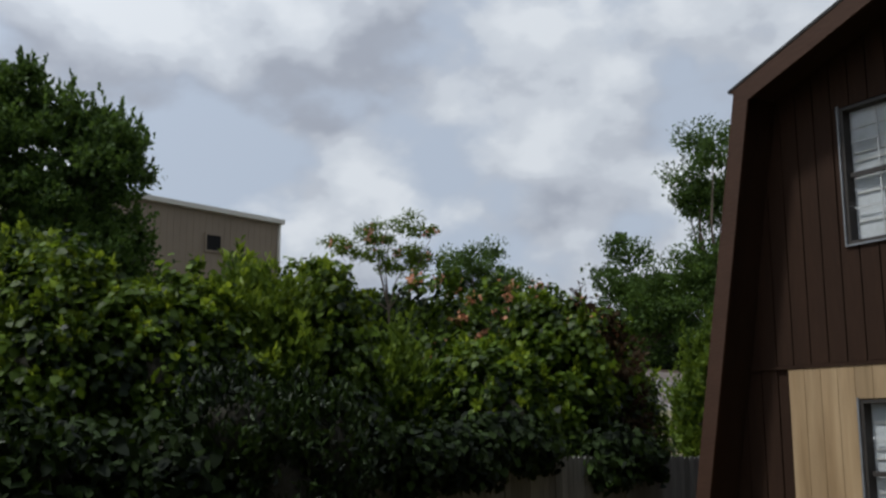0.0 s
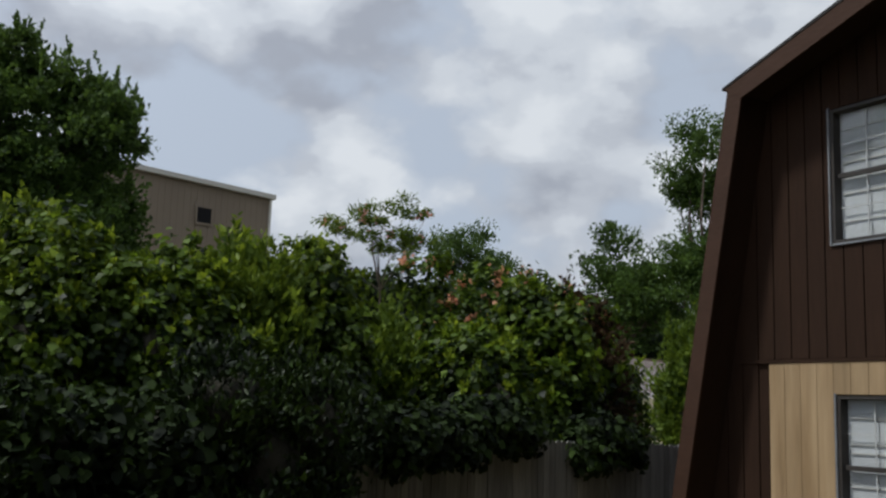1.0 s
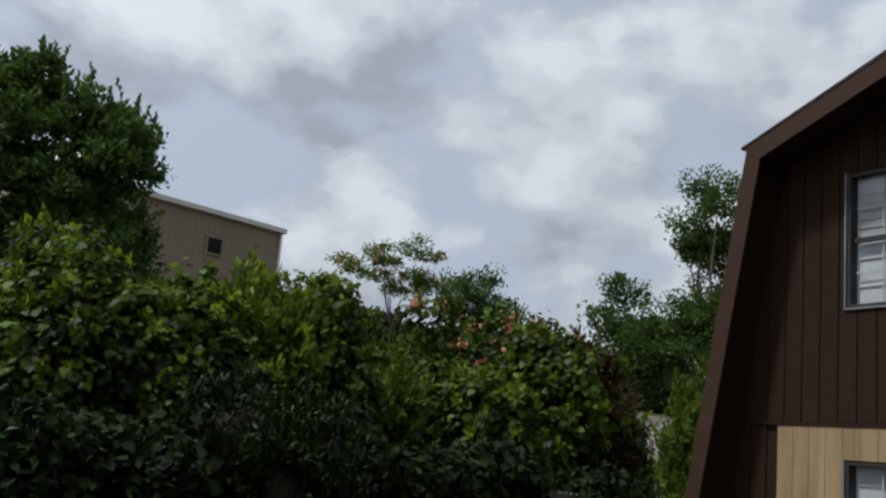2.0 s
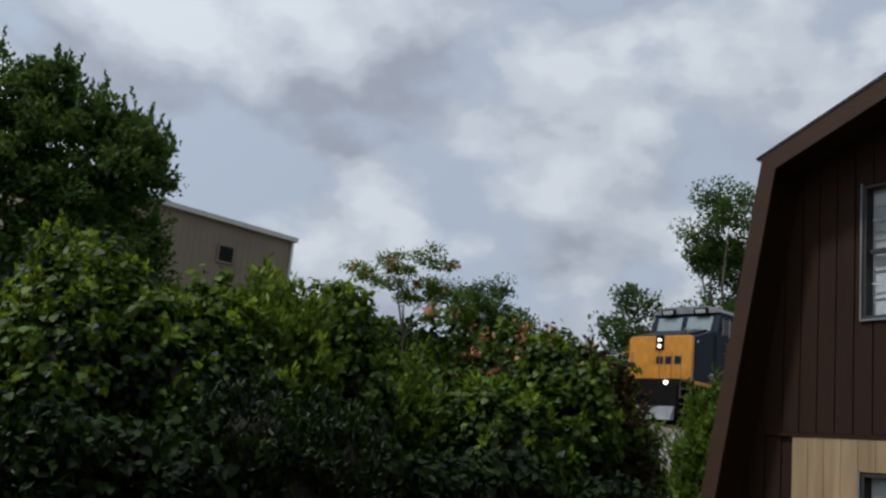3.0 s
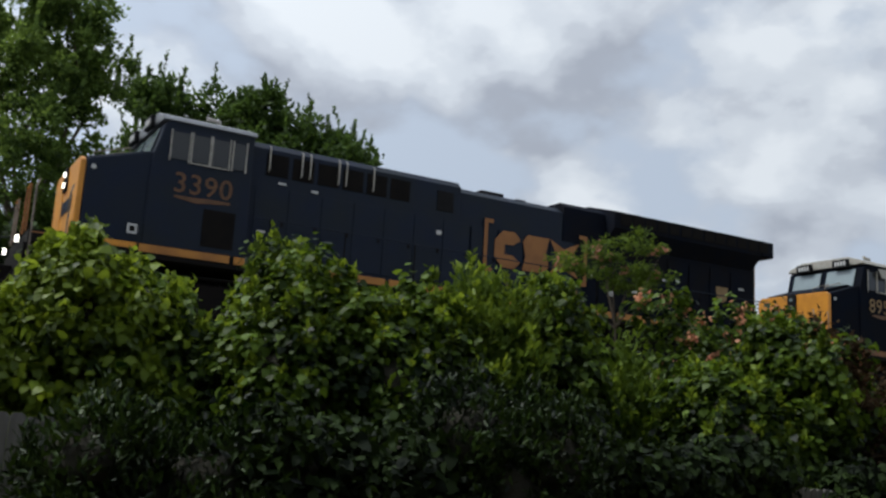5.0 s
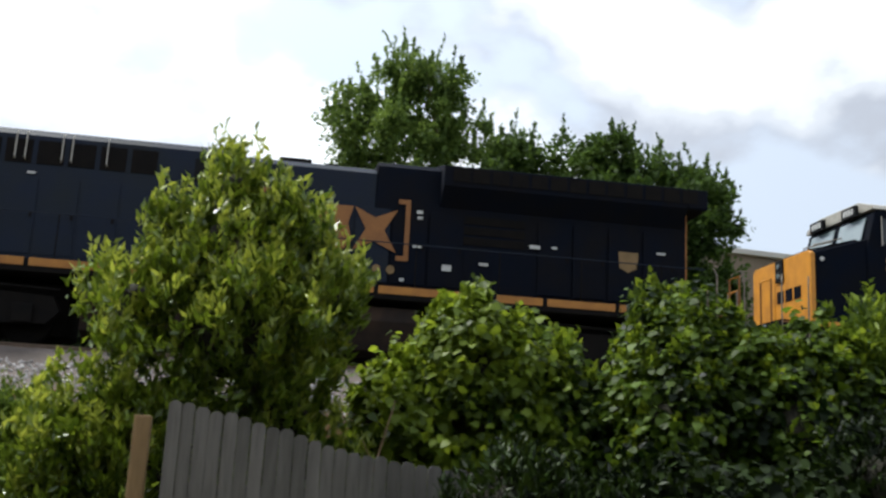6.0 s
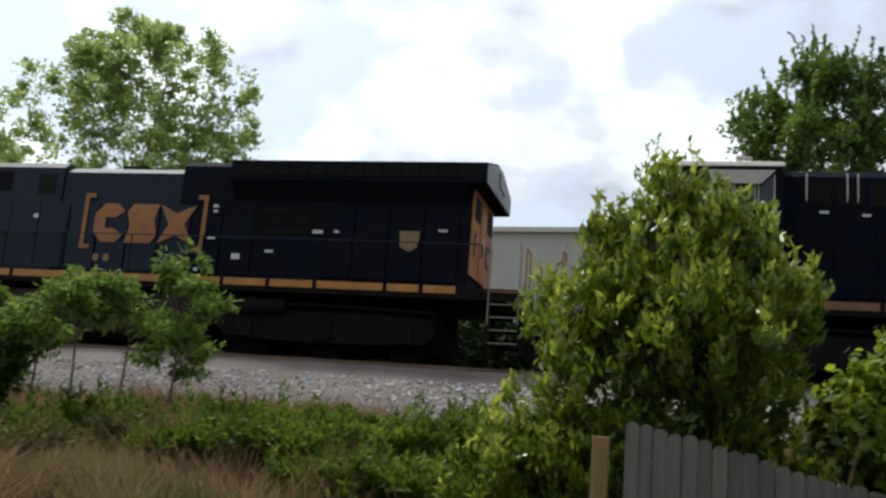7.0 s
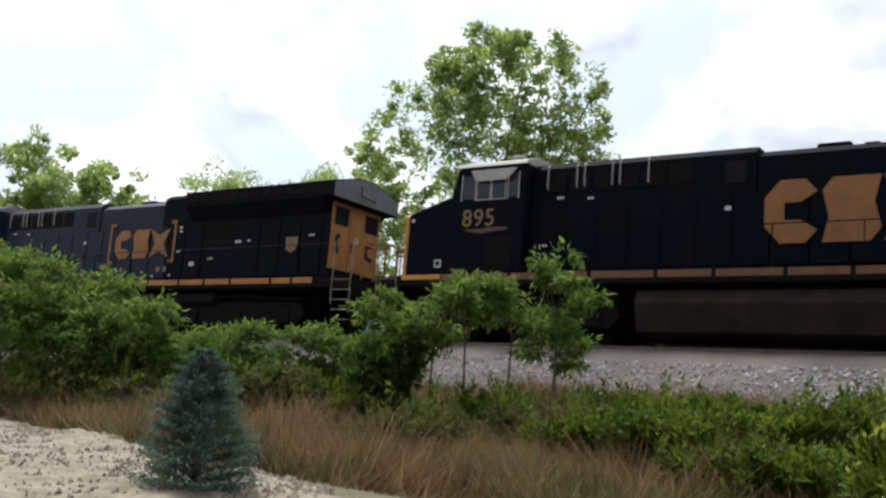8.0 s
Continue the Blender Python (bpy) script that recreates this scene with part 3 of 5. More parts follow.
def crown_points(rng, blobs, clumps, per, clump_r, inner=0.35, rough=0.25):
    """Leaf places in clumps through blobs (centre, radii), denser near the outside, with gaps."""
    vol = np.array([r[0] * r[1] + r[1] * r[2] + r[0] * r[2] for _, r in blobs])
    pick = rng.choice(len(blobs), clumps, p=vol / vol.sum())
    d = rng.normal(0, 1, (clumps, 3))
    d /= np.linalg.norm(d, axis=1, keepdims=True)
    rad = (inner + (1 - inner) * rng.random(clumps) ** 0.45) * np.clip(1 + rough * rng.normal(0, 0.6, clumps), 0.5, 1.22)
    cen, rr = np.array([b[0] for b in blobs]), np.array([b[1] for b in blobs])
    c = cen[pick] + d * rad[:, None] * rr[pick]
    size = clump_r * rng.uniform(0.5, 1.4, clumps)
    off = rng.normal(0, 1, (clumps, per, 3))
    off *= (rng.random((clumps, per, 1)) ** 0.4) / np.linalg.norm(off, axis=2, keepdims=True)
    pts = c[:, None] + off * size[:, None, None] * [1, 1, 0.75]
    nor = 0.65 * np.repeat(d[:, None], per, 1) + 0.6 * off
    nor /= np.linalg.norm(nor, axis=2, keepdims=True) + 1e-9
    return c, pts.reshape(-1, 3), nor.reshape(-1, 3)


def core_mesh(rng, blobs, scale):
    """Dark lumpy bodies deep within a bush's leaves, in place of inner shade."""
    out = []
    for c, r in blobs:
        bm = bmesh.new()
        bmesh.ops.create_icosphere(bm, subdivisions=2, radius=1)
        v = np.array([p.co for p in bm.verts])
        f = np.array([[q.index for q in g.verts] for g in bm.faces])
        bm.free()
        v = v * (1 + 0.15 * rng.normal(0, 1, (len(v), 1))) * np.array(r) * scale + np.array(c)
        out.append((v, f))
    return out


def grow_trunk(base, fork, tips, r0, rng, thing):
    """A tapered trunk with its limbs, each a part."""
    base, fork = Vector(base), Vector(fork)
    mid = (base + fork) / 2 + Vector(rng.normal(0, r0 * 0.8, 3))
    trunk = part("trunk", rod([base, mid, fork], r0, sides=8, end_radius=r0 * 0.6), M["bark"], thing)
    for t in tips:
        t = Vector(t)
        bend = fork * 0.5 + t * 0.5 + Vector(rng.normal(0, 0.12, 3)) * (t - fork).length * 0.5
        part("limb", rod([fork, bend, t], r0 * 0.45, sides=5, end_radius=r0 * 0.08), M["bark"], trunk)


def plant(name, seed, base, blobs, mat, label, category, clumps=400, per=24, clump_r=0.22, leaf=(0.09, 0.07), up=0.25, r0=0.05, core=0.0, spread=0.9, group="", inner=0.35, rough=0.25, extra=None, limbs=9, fork_at=0.5, lay=None):
    rng = np.random.default_rng(seed)
    thing = empty(name, pose(*base), label, category, group)
    o = np.array(base)
    bl = [(np.array(c) - o, np.array(r, float)) for c, r in blobs]
    c, p, n = crown_points(rng, bl, clumps, per, clump_r, inner, rough)
    keep = p[:, 2] > 0.02
    mesh_from("crown", [(lay or leaves)(rng, p[keep], n[keep], leaf[0], leaf[1], up, spread)], mat, thing)
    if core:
        mesh_from("inner_growth", core_mesh(rng, bl, core), M["core_shade"], thing)
    mean = np.mean([b[0] for b in bl], axis=0)
    fork = mean * fork_at
    tips = [q for q in c[rng.choice(len(c), limbs)]]
    grow_trunk((0, 0, -0.05), fork, tips, r0, rng, thing)
    if extra:
        extra(thing, rng, c, p, n)
    return thing


def hang_blossoms(mat, share, size, per=26):
    """Clusters of blossom on the upper outer clumps."""
    def add(thing, rng, c, p, n):
        high = c[np.argsort(-c[:, 2] + rng.normal(0, 0.6, len(c)))][: max(3, int(len(c) * share))]
        pts = (high[:, None] + rng.normal(0, size, (len(high), per, 3))).reshape(-1, 3)
        V, F = leaves(rng, pts, rng.normal(0, 1, pts.shape), 0.065, 0.05, 0.2, 1.0)
        tagged(mesh_from("blossom", [(V, F)], mat, thing, "clusters of coral-orange blossom"), kind="stuff")
    return add


def upright_shoots(mat, count, reach, length, width):
    """Leafy shoots that stand up out of the crown."""
    def add(thing, rng, c, p, n):
        order = np.argsort(-(c[:, 2] * 0.7 + np.linalg.norm(c[:, :2] - c[:, :2].mean(0), axis=1)) + rng.normal(0, 0.35, len(c)))
        roots = c[order[:count]]
        k = 16
        way = rng.normal(0, 0.28, (count, 1, 3)) + [0, 0, 1]
        t = np.linspace(0.15, 1, k)[None, :, None]
        pts = roots[:, None] + way * t * reach * rng.uniform(0.6, 1.3, (count, 1, 1)) + rng.normal(0, 0.02, (count, k, 3))
        side = rng.normal(0, 1, (count, k, 3)) * [1, 1, 0.2] + [0, 0, 0.9]
        pts, side = pts.reshape(-1, 3), side.reshape(-1, 3)
        side /= np.linalg.norm(side, axis=1, keepdims=True)
        tagged(mesh_from("shoot_foliage", [leaves(rng, pts + side * 0.03, side, length, width, 0.3, 0.25)], mat, thing, "upright yellow-green leafy shoots"), kind="stuff")
    return add


def mound(az, d, top, half, depth=0.9, sink=0.3, lumps=5, seed=1):
    """Blobs of a bush whose top stands at height top."""
    rng = np.random.default_rng(seed)
    x, y = polar(az, d)
    g = ground_z(x, y)
    h = top - g
    blobs = [((x, y, g + h * 0.45), (half * 0.9, depth * 0.9, h * 0.5))]
    for k in range(lumps):
        a = rng.uniform(-1, 1)
        blobs.append(((x + a * half * 0.75, y + rng.uniform(-0.5, 0.4) * depth, g + h * (0.72 - 0.28 * abs(a)) + rng.uniform(-0.12, 0.1) * h), (half * 0.42, depth * 0.5, h * 0.24)))
    return (x, y, g), blobs


def make_hedge():
    vine = "bush overgrown with broad-leaved green vines behind the fence"
    for k, (az, d, top, half, mat, size) in enumerate([
        (-10.3, 8.9, 2.98, 1.0, "sunvine", 0.084),
        (-15.0, 9.2, 2.70, 0.6, "vine", 0.080),
        (-22.6, 9.0, 3.12, 1.05, "vine", 0.082),
        (-28.6, 9.2, 3.06, 0.7, "vine", 0.080),
        (-32.6, 9.6, 3.10, 0.7, "weed", 0.105),
        (-36.0, 10.2, 3.22, 0.66, "vine", 0.082),
        (-39.4, 11.2, 2.66, 0.6, "weed", 0.105),
        (-45.5, 10.8, 2.5, 0.8, "vine", 0.085),
        (-51.6, 13.0, 2.62, 0.62, "vine", 0.085),
        (-48.0, 11.5, 2.95, 0.5, "vine", 0.085),
        (-57.4, 15.0, 3.2, 0.42, "weed", 0.11),
    ]):
        base, blobs = mound(az, d, top, half, lumps=9, seed=k + 3)
        broad = "vine" in mat
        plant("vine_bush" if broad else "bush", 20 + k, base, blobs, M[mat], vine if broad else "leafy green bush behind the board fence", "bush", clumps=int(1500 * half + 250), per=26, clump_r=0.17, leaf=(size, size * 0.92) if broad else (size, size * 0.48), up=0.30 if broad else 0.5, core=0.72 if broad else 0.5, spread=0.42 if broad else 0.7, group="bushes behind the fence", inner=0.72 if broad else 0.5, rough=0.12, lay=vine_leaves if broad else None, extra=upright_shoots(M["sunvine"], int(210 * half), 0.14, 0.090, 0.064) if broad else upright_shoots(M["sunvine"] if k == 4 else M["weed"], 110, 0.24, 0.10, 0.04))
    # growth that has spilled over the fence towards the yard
    # both leaf colours hold the shade below the bush tops
    for k, (x, y, top, half, mat) in enumerate([(1.75, 6.35, 1.55, 0.75, "shaded_hedge"), (2.9, 6.3, 1.6, 0.85, "shaded_creeper"), (4.2, 6.25, 1.85, 0.7, "shaded_hedge")] ):
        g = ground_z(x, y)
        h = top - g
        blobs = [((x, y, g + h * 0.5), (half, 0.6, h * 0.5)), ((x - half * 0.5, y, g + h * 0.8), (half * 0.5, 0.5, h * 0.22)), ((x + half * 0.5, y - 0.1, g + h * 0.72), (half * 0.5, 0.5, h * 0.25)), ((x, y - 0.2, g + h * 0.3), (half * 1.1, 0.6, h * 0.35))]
        size = 0.09 if mat == "shaded_creeper" else 0.075
        plant("spilling_bush", 220 + k, (x, y, g), blobs, M[mat], "leafy growth spilling over the board fence", "bush", clumps=800, per=26, clump_r=0.16, leaf=(size, size * (0.85 if mat == "shaded_creeper" else 0.42)), up=0.3 if mat == "shaded_creeper" else 0.55, core=0.7, inner=0.6, lay=vine_leaves if mat == "shaded_creeper" else None, group="bushes behind the fence", rough=0.12, spread=0.8, extra=upright_shoots(M["shaded_hedge"], 70, 0.16, 0.07, 0.028) if mat == "shaded_hedge" else None)
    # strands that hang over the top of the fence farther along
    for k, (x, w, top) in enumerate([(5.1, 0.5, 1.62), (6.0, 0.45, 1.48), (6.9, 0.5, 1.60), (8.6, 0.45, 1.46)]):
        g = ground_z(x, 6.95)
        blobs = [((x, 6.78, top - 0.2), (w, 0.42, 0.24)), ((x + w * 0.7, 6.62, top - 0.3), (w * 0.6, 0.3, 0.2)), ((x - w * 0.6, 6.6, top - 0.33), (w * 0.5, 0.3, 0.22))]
        plant("hanging_vine", 240 + k, (x, 6.95, g), blobs, M["shaded_creeper"], "vine strands hanging over the top of the fence, leaves darkened for shade", "bush", clumps=260, per=22, clump_r=0.13, leaf=(0.085, 0.07), up=0.3, spread=0.5, core=0.5, inner=0.5, rough=0.3, group="bushes behind the fence", lay=vine_leaves, r0=0.02)
    # looser trumpet-vine mass with orange flowers
    for k, (az, d, top, half) in enumerate([(-43.2, 11.9, 3.5, 0.75), (-46.6, 12.3, 3.3, 0.75), (-49.8, 12.2, 3.5, 0.85)]):
        base, blobs = mound(az, d, top, half, lumps=8, seed=50 + k)
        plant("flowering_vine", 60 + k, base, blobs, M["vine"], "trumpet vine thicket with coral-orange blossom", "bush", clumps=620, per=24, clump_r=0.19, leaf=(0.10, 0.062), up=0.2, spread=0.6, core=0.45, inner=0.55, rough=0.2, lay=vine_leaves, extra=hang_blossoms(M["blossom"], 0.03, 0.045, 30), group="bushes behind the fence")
    base, blobs = mound(-51.0, 12.0, 3.12, 0.42, lumps=6, seed=58)
    plant("withered_vine", 66, base, blobs, M["dead"], "withered brown vine among the green bushes", "bush", clumps=330, per=22, clump_r=0.17, leaf=(0.09, 0.05), up=-0.2, core=0.5, group="bushes behind the fence", rough=0.2)


make_hedge()


def make_shrub():
    x, y = polar(3.4, 8.0)
    g = ground_z(x, y)
    blobs = [((x, y, 2.35), (0.95, 0.85, 0.72)), ((x - 0.02, y, 3.1), (0.60, 0.6, 0.55)), ((x - 0.05, y, 3.55), (0.28, 0.28, 0.28)), ((x - 0.76, y - 0.1, 2.55), (0.38, 0.45, 0.40)), ((x + 0.80, y, 2.65), (0.42, 0.45, 0.42)), ((x + 0.52, y, 3.2), (0.32, 0.35, 0.36)), ((x - 0.5, y, 3.15), (0.3, 0.3, 0.3)), ((x, y, 1.4), (0.75, 0.6, 0.7)), ((x - 0.72, y - 0.3, 1.75), (0.5, 0.45, 0.5)), ((x - 1.15, y - 0.35, 1.25), (0.5, 0.45, 0.5)), ((x + 0.55, y - 0.2, 1.75), (0.5, 0.45, 0.5)), ((x - 0.4, y - 0.4, 1.2), (0.6, 0.45, 0.6)), ((x - 0.85, y - 0.3, 1.35), (0.65, 0.5, 0.55)), ((x - 1.0, y - 0.2, 0.7), (0.8, 0.6, 0.5)), ((x + 0.7, y, 1.2), (0.6, 0.5, 0.5))]
    slim = 0.9
    blobs = [((x + (cx - x) * slim, cy, cz), (rx * slim, ry, rz)) for (cx, cy, cz), (rx, ry, rz) in blobs]
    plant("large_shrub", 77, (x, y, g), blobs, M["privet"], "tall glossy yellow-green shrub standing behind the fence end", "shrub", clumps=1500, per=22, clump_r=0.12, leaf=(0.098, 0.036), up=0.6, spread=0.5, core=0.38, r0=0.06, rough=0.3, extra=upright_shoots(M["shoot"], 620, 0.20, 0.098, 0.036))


make_shrub()


def make_trees():
    def tree(name, seed, az, d, top, blobs_rel, mat, label, **kw):
        """blobs_rel: degrees left of az, height, radius across, radius up."""
        x, y = polar(az, d)
        g = ground_z(x, y)
        blobs = []
        for da, z, rx, rz in blobs_rel:
            bx, by = polar(az + da, d)
            blobs.append(((bx, by, z), (rx, rx, rz)))
        knobs = np.random.default_rng(seed + 400)
        for (cx, cy, cz), (rx, _, rz) in list(blobs):
            for q in range(5):
                v = knobs.normal(0, 1, 3)
                v[2] = abs(v[2]) * 0.8
                v /= np.linalg.norm(v)
                k = knobs.uniform(0.22, 0.38)
                blobs.append(((cx + v[0] * rx * 0.95, cy + v[1] * rx * 0.95, cz + v[2] * rz * 0.98), (rx * k, rx * k, rz * k)))
        plant(name, seed, (x, y, g), blobs, M[mat], label, "tree", group="trees beyond the track", **kw)

    far = dict(leaf=(0.17, 0.11), clump_r=0.66, per=80, r0=0.22, spread=1.0, inner=0.3, rough=0.42)
    airy = dict(leaf=(0.24, 0.13), clump_r=0.50, per=58, r0=0.22, spread=1.0, inner=0.25, rough=0.45)
    # the full tree behind the first engine
    sprays = upright_shoots(M["linden"], 240, 0.85, 0.26, 0.13)
    tree("tree", 1, -6.3, 36, 17, [(0, 9, 2.4, 4), (0, 12.9, 1.9, 2.5), (2.6, 14.6, 1.0, 1.1), (-2.0, 15.2, 1.0, 1.1), (0.2, 15.7, 1.0, 1.0), (3.4, 12.9, 1.0, 1.3), (-3.4, 13.2, 1.0, 1.6), (0, 6, 2.4, 3)], "linden", "full-leaved green shade tree behind the railway", clumps=560, extra=sprays, **dict(far, clump_r=0.5, rough=0.6))
    # the broad dark tree beside the tan building
    tree("tree", 2, -17.5, 40, 15, [(0, 8, 4.5, 4.5), (1.8, 13.1, 2.4, 1.9), (-1.0, 13.5, 1.6, 1.3), (-3.2, 13.0, 1.6, 1.3), (-5.0, 12.2, 1.5, 1.3), (-6.6, 11.7, 1.1, 0.9), (-4.2, 9.4, 1.8, 2.2), (-3.5, 9, 2.8, 3), (4.6, 13.2, 1.4, 1.3), (3, 10.5, 2.8, 2.6), (5.8, 13.9, 0.7, 0.8), (6, 8, 3, 3.6), (9, 7, 2.6, 3), (-4.5, 6.5, 3.2, 3)], "oak", "broad dark green tree beside the tan building", clumps=1500, extra=upright_shoots(M["oak"], 320, 0.9, 0.26, 0.14), **dict(far, leaf=(0.22, 0.15), clump_r=0.55, inner=0.15, rough=0.5))
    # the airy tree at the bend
    tree("tree", 3, 33, 38, 17.5, [(0, 10, 3.0, 4), (-0.5, 14.2, 2.0, 2.0), (-3.2, 15.3, 1.3, 1.2), (-0.8, 15.9, 1.1, 0.8), (-5.8, 14.0, 0.9, 1.2), (-6.2, 11.8, 0.9, 1.6), (-3.2, 12.2, 1.7, 1.5), (2.0, 13.6, 1.3, 1.8), (5.0, 13.4, 1.0, 1.3), (5.6, 10.8, 1.2, 1.8), (-5, 8.5, 2.6, 2), (1.3, 16.7, 0.35, 0.3), (4.5, 8, 2.4, 2)], "pale", "airy light green tree behind the railway, paled for haze", clumps=900, **dict(airy, leaf=(0.19, 0.11), clump_r=0.42, per=44))
    tree("tree", 4, 55.7, 52, 13, [(0, 9.6, 2.8, 3.0), (1.6, 11.9, 1.8, 1.5), (-1.8, 10.8, 1.7, 1.7), (3.0, 8, 2.4, 2.6), (-3, 8, 1.8, 2)], "pale", "distant light green tree, paled for haze", clumps=420, **airy)
    tree("tree", 5, 47.8, 50, 12, [(0, 11.6, 1.4, 1.3), (-3.2, 11.0, 1.2, 1.3), (-5.5, 12.0, 1.5, 1.5), (-8, 12.4, 1.8, 2), (-4, 7.5, 5, 2.5), (1, 7, 3, 2.5)], "pale", "low row of distant light green tree crowns, paled for haze", clumps=420, **far)
    tree("tree", 6, 24.4, 44, 13, [(0, 8, 1.3, 3.5), (1.2, 11.6, 0.9, 1.6), (-1.2, 11.4, 0.8, 1.0), (-0.4, 10, 1.3, 1.6)], "linden", "green tree seen between the engines", clumps=240, **dict(far, clump_r=0.45))
    # trees over the barn side
    tree("tree", 7, -57.2, 48, 15.4, [(0, 13.0, 1.7, 2.1), (-0.6, 10.5, 1.2, 1.6), (-1, 8, 1.6, 2), (1.0, 12, 1, 1)], "oak", "tall narrow dark green tree beyond the barn", clumps=240, **far)
    tree("tree", 8, -52.7, 42, 9.2, [(0, 8.1, 0.7, 1.2), (1.4, 7.2, 0.8, 0.8), (-1.4, 6.6, 1.4, 1.2), (0.3, 5.5, 2.2, 2), (-3.5, 6.2, 2.4, 2.2), (-5, 7.4, 1.6, 1.2)], "oak", "ragged dark green tree beyond the railway", clumps=330, **far)
    tree("tree", 9, -43.6, 58, 12.4, [(0, 10.4, 1.6, 1.6), (-0.6, 9, 2, 1.6), (-2.2, 8.6, 1.6, 1.6)], "oak", "round dark tree crown in the distance", clumps=200, **far)


make_trees()


def make_mimosa():
    x, y = polar(-39.9, 12.0)
    g = ground_z(x, y)
    rel = [(-36.8, 3.72), (-37.6, 3.62), (-38.2, 3.84), (-39.2, 3.74), (-39.6, 3.92), (-40.6, 3.98), (-41.5, 3.86), (-41.7, 3.52), (-40.8, 3.60), (-40.2, 3.42), (-41.2, 3.42), (-38.6, 3.55)]
    blobs = [((*polar(a, 12.0), z), (0.20, 0.24, 0.045)) for a, z in rel]
    plant("mimosa_tree", 91, (x, y, g), blobs, M["weed"], "slender mimosa with feathery leaves and pink blossom", "tree", clumps=130, per=28, clump_r=0.12, leaf=(0.062, 0.02), up=-0.25, r0=0.022, inner=0.1, spread=0.6, extra=hang_blossoms(M["pink"], 0.07, 0.03, 12), limbs=8, fork_at=0.80)


make_mimosa()


def make_spruce():
    x, y = polar(49.15, 8.3)
    g = ground_z(x, y)
    rng = np.random.default_rng(8)
    thing = empty("spruce", pose(x, y, g), "small blue-green spruce on the sand lot", "tree")
    h = 1.90 - g
    P, D = [], []
    # whorls of boughs, each with side sprays and lighter tips
    for q in range(520):
        tier = rng.integers(0, 15)
        t = min(0.985, (tier + rng.uniform(-0.12, 0.22)) / 15 + 0.01)
        a = rng.uniform(0, 2 * math.pi)
        reach = 0.54 * (1 - t) ** 0.78 * rng.uniform(0.55, 1.1) + 0.012
        out = np.array([math.cos(a), math.sin(a), 0.22 + 0.5 * t])
        m = 54
        along = rng.random(m) ** 0.6
        spray = rng.normal(0, 0.014 + 0.018 * (1 - t), (m, 3)) * np.array([1, 1, 0.5])
        P.append(out * (along * reach)[:, None] + np.array([0, 0, t * h * 0.97]) + spray)
        D.append(out + rng.normal(0, 0.55, (m, 3)))
    P, D = np.concatenate(P), np.concatenate(D)
    mesh_from("crown", [leaves(rng, P, D, 0.042, 0.011, 0.3, 0.6)], M["spruce"], thing)
    part("trunk", rod([(0, 0, -0.05), (0, 0, h * 0.9)], 0.035, end_radius=0.006), M["bark"], thing)


make_spruce()


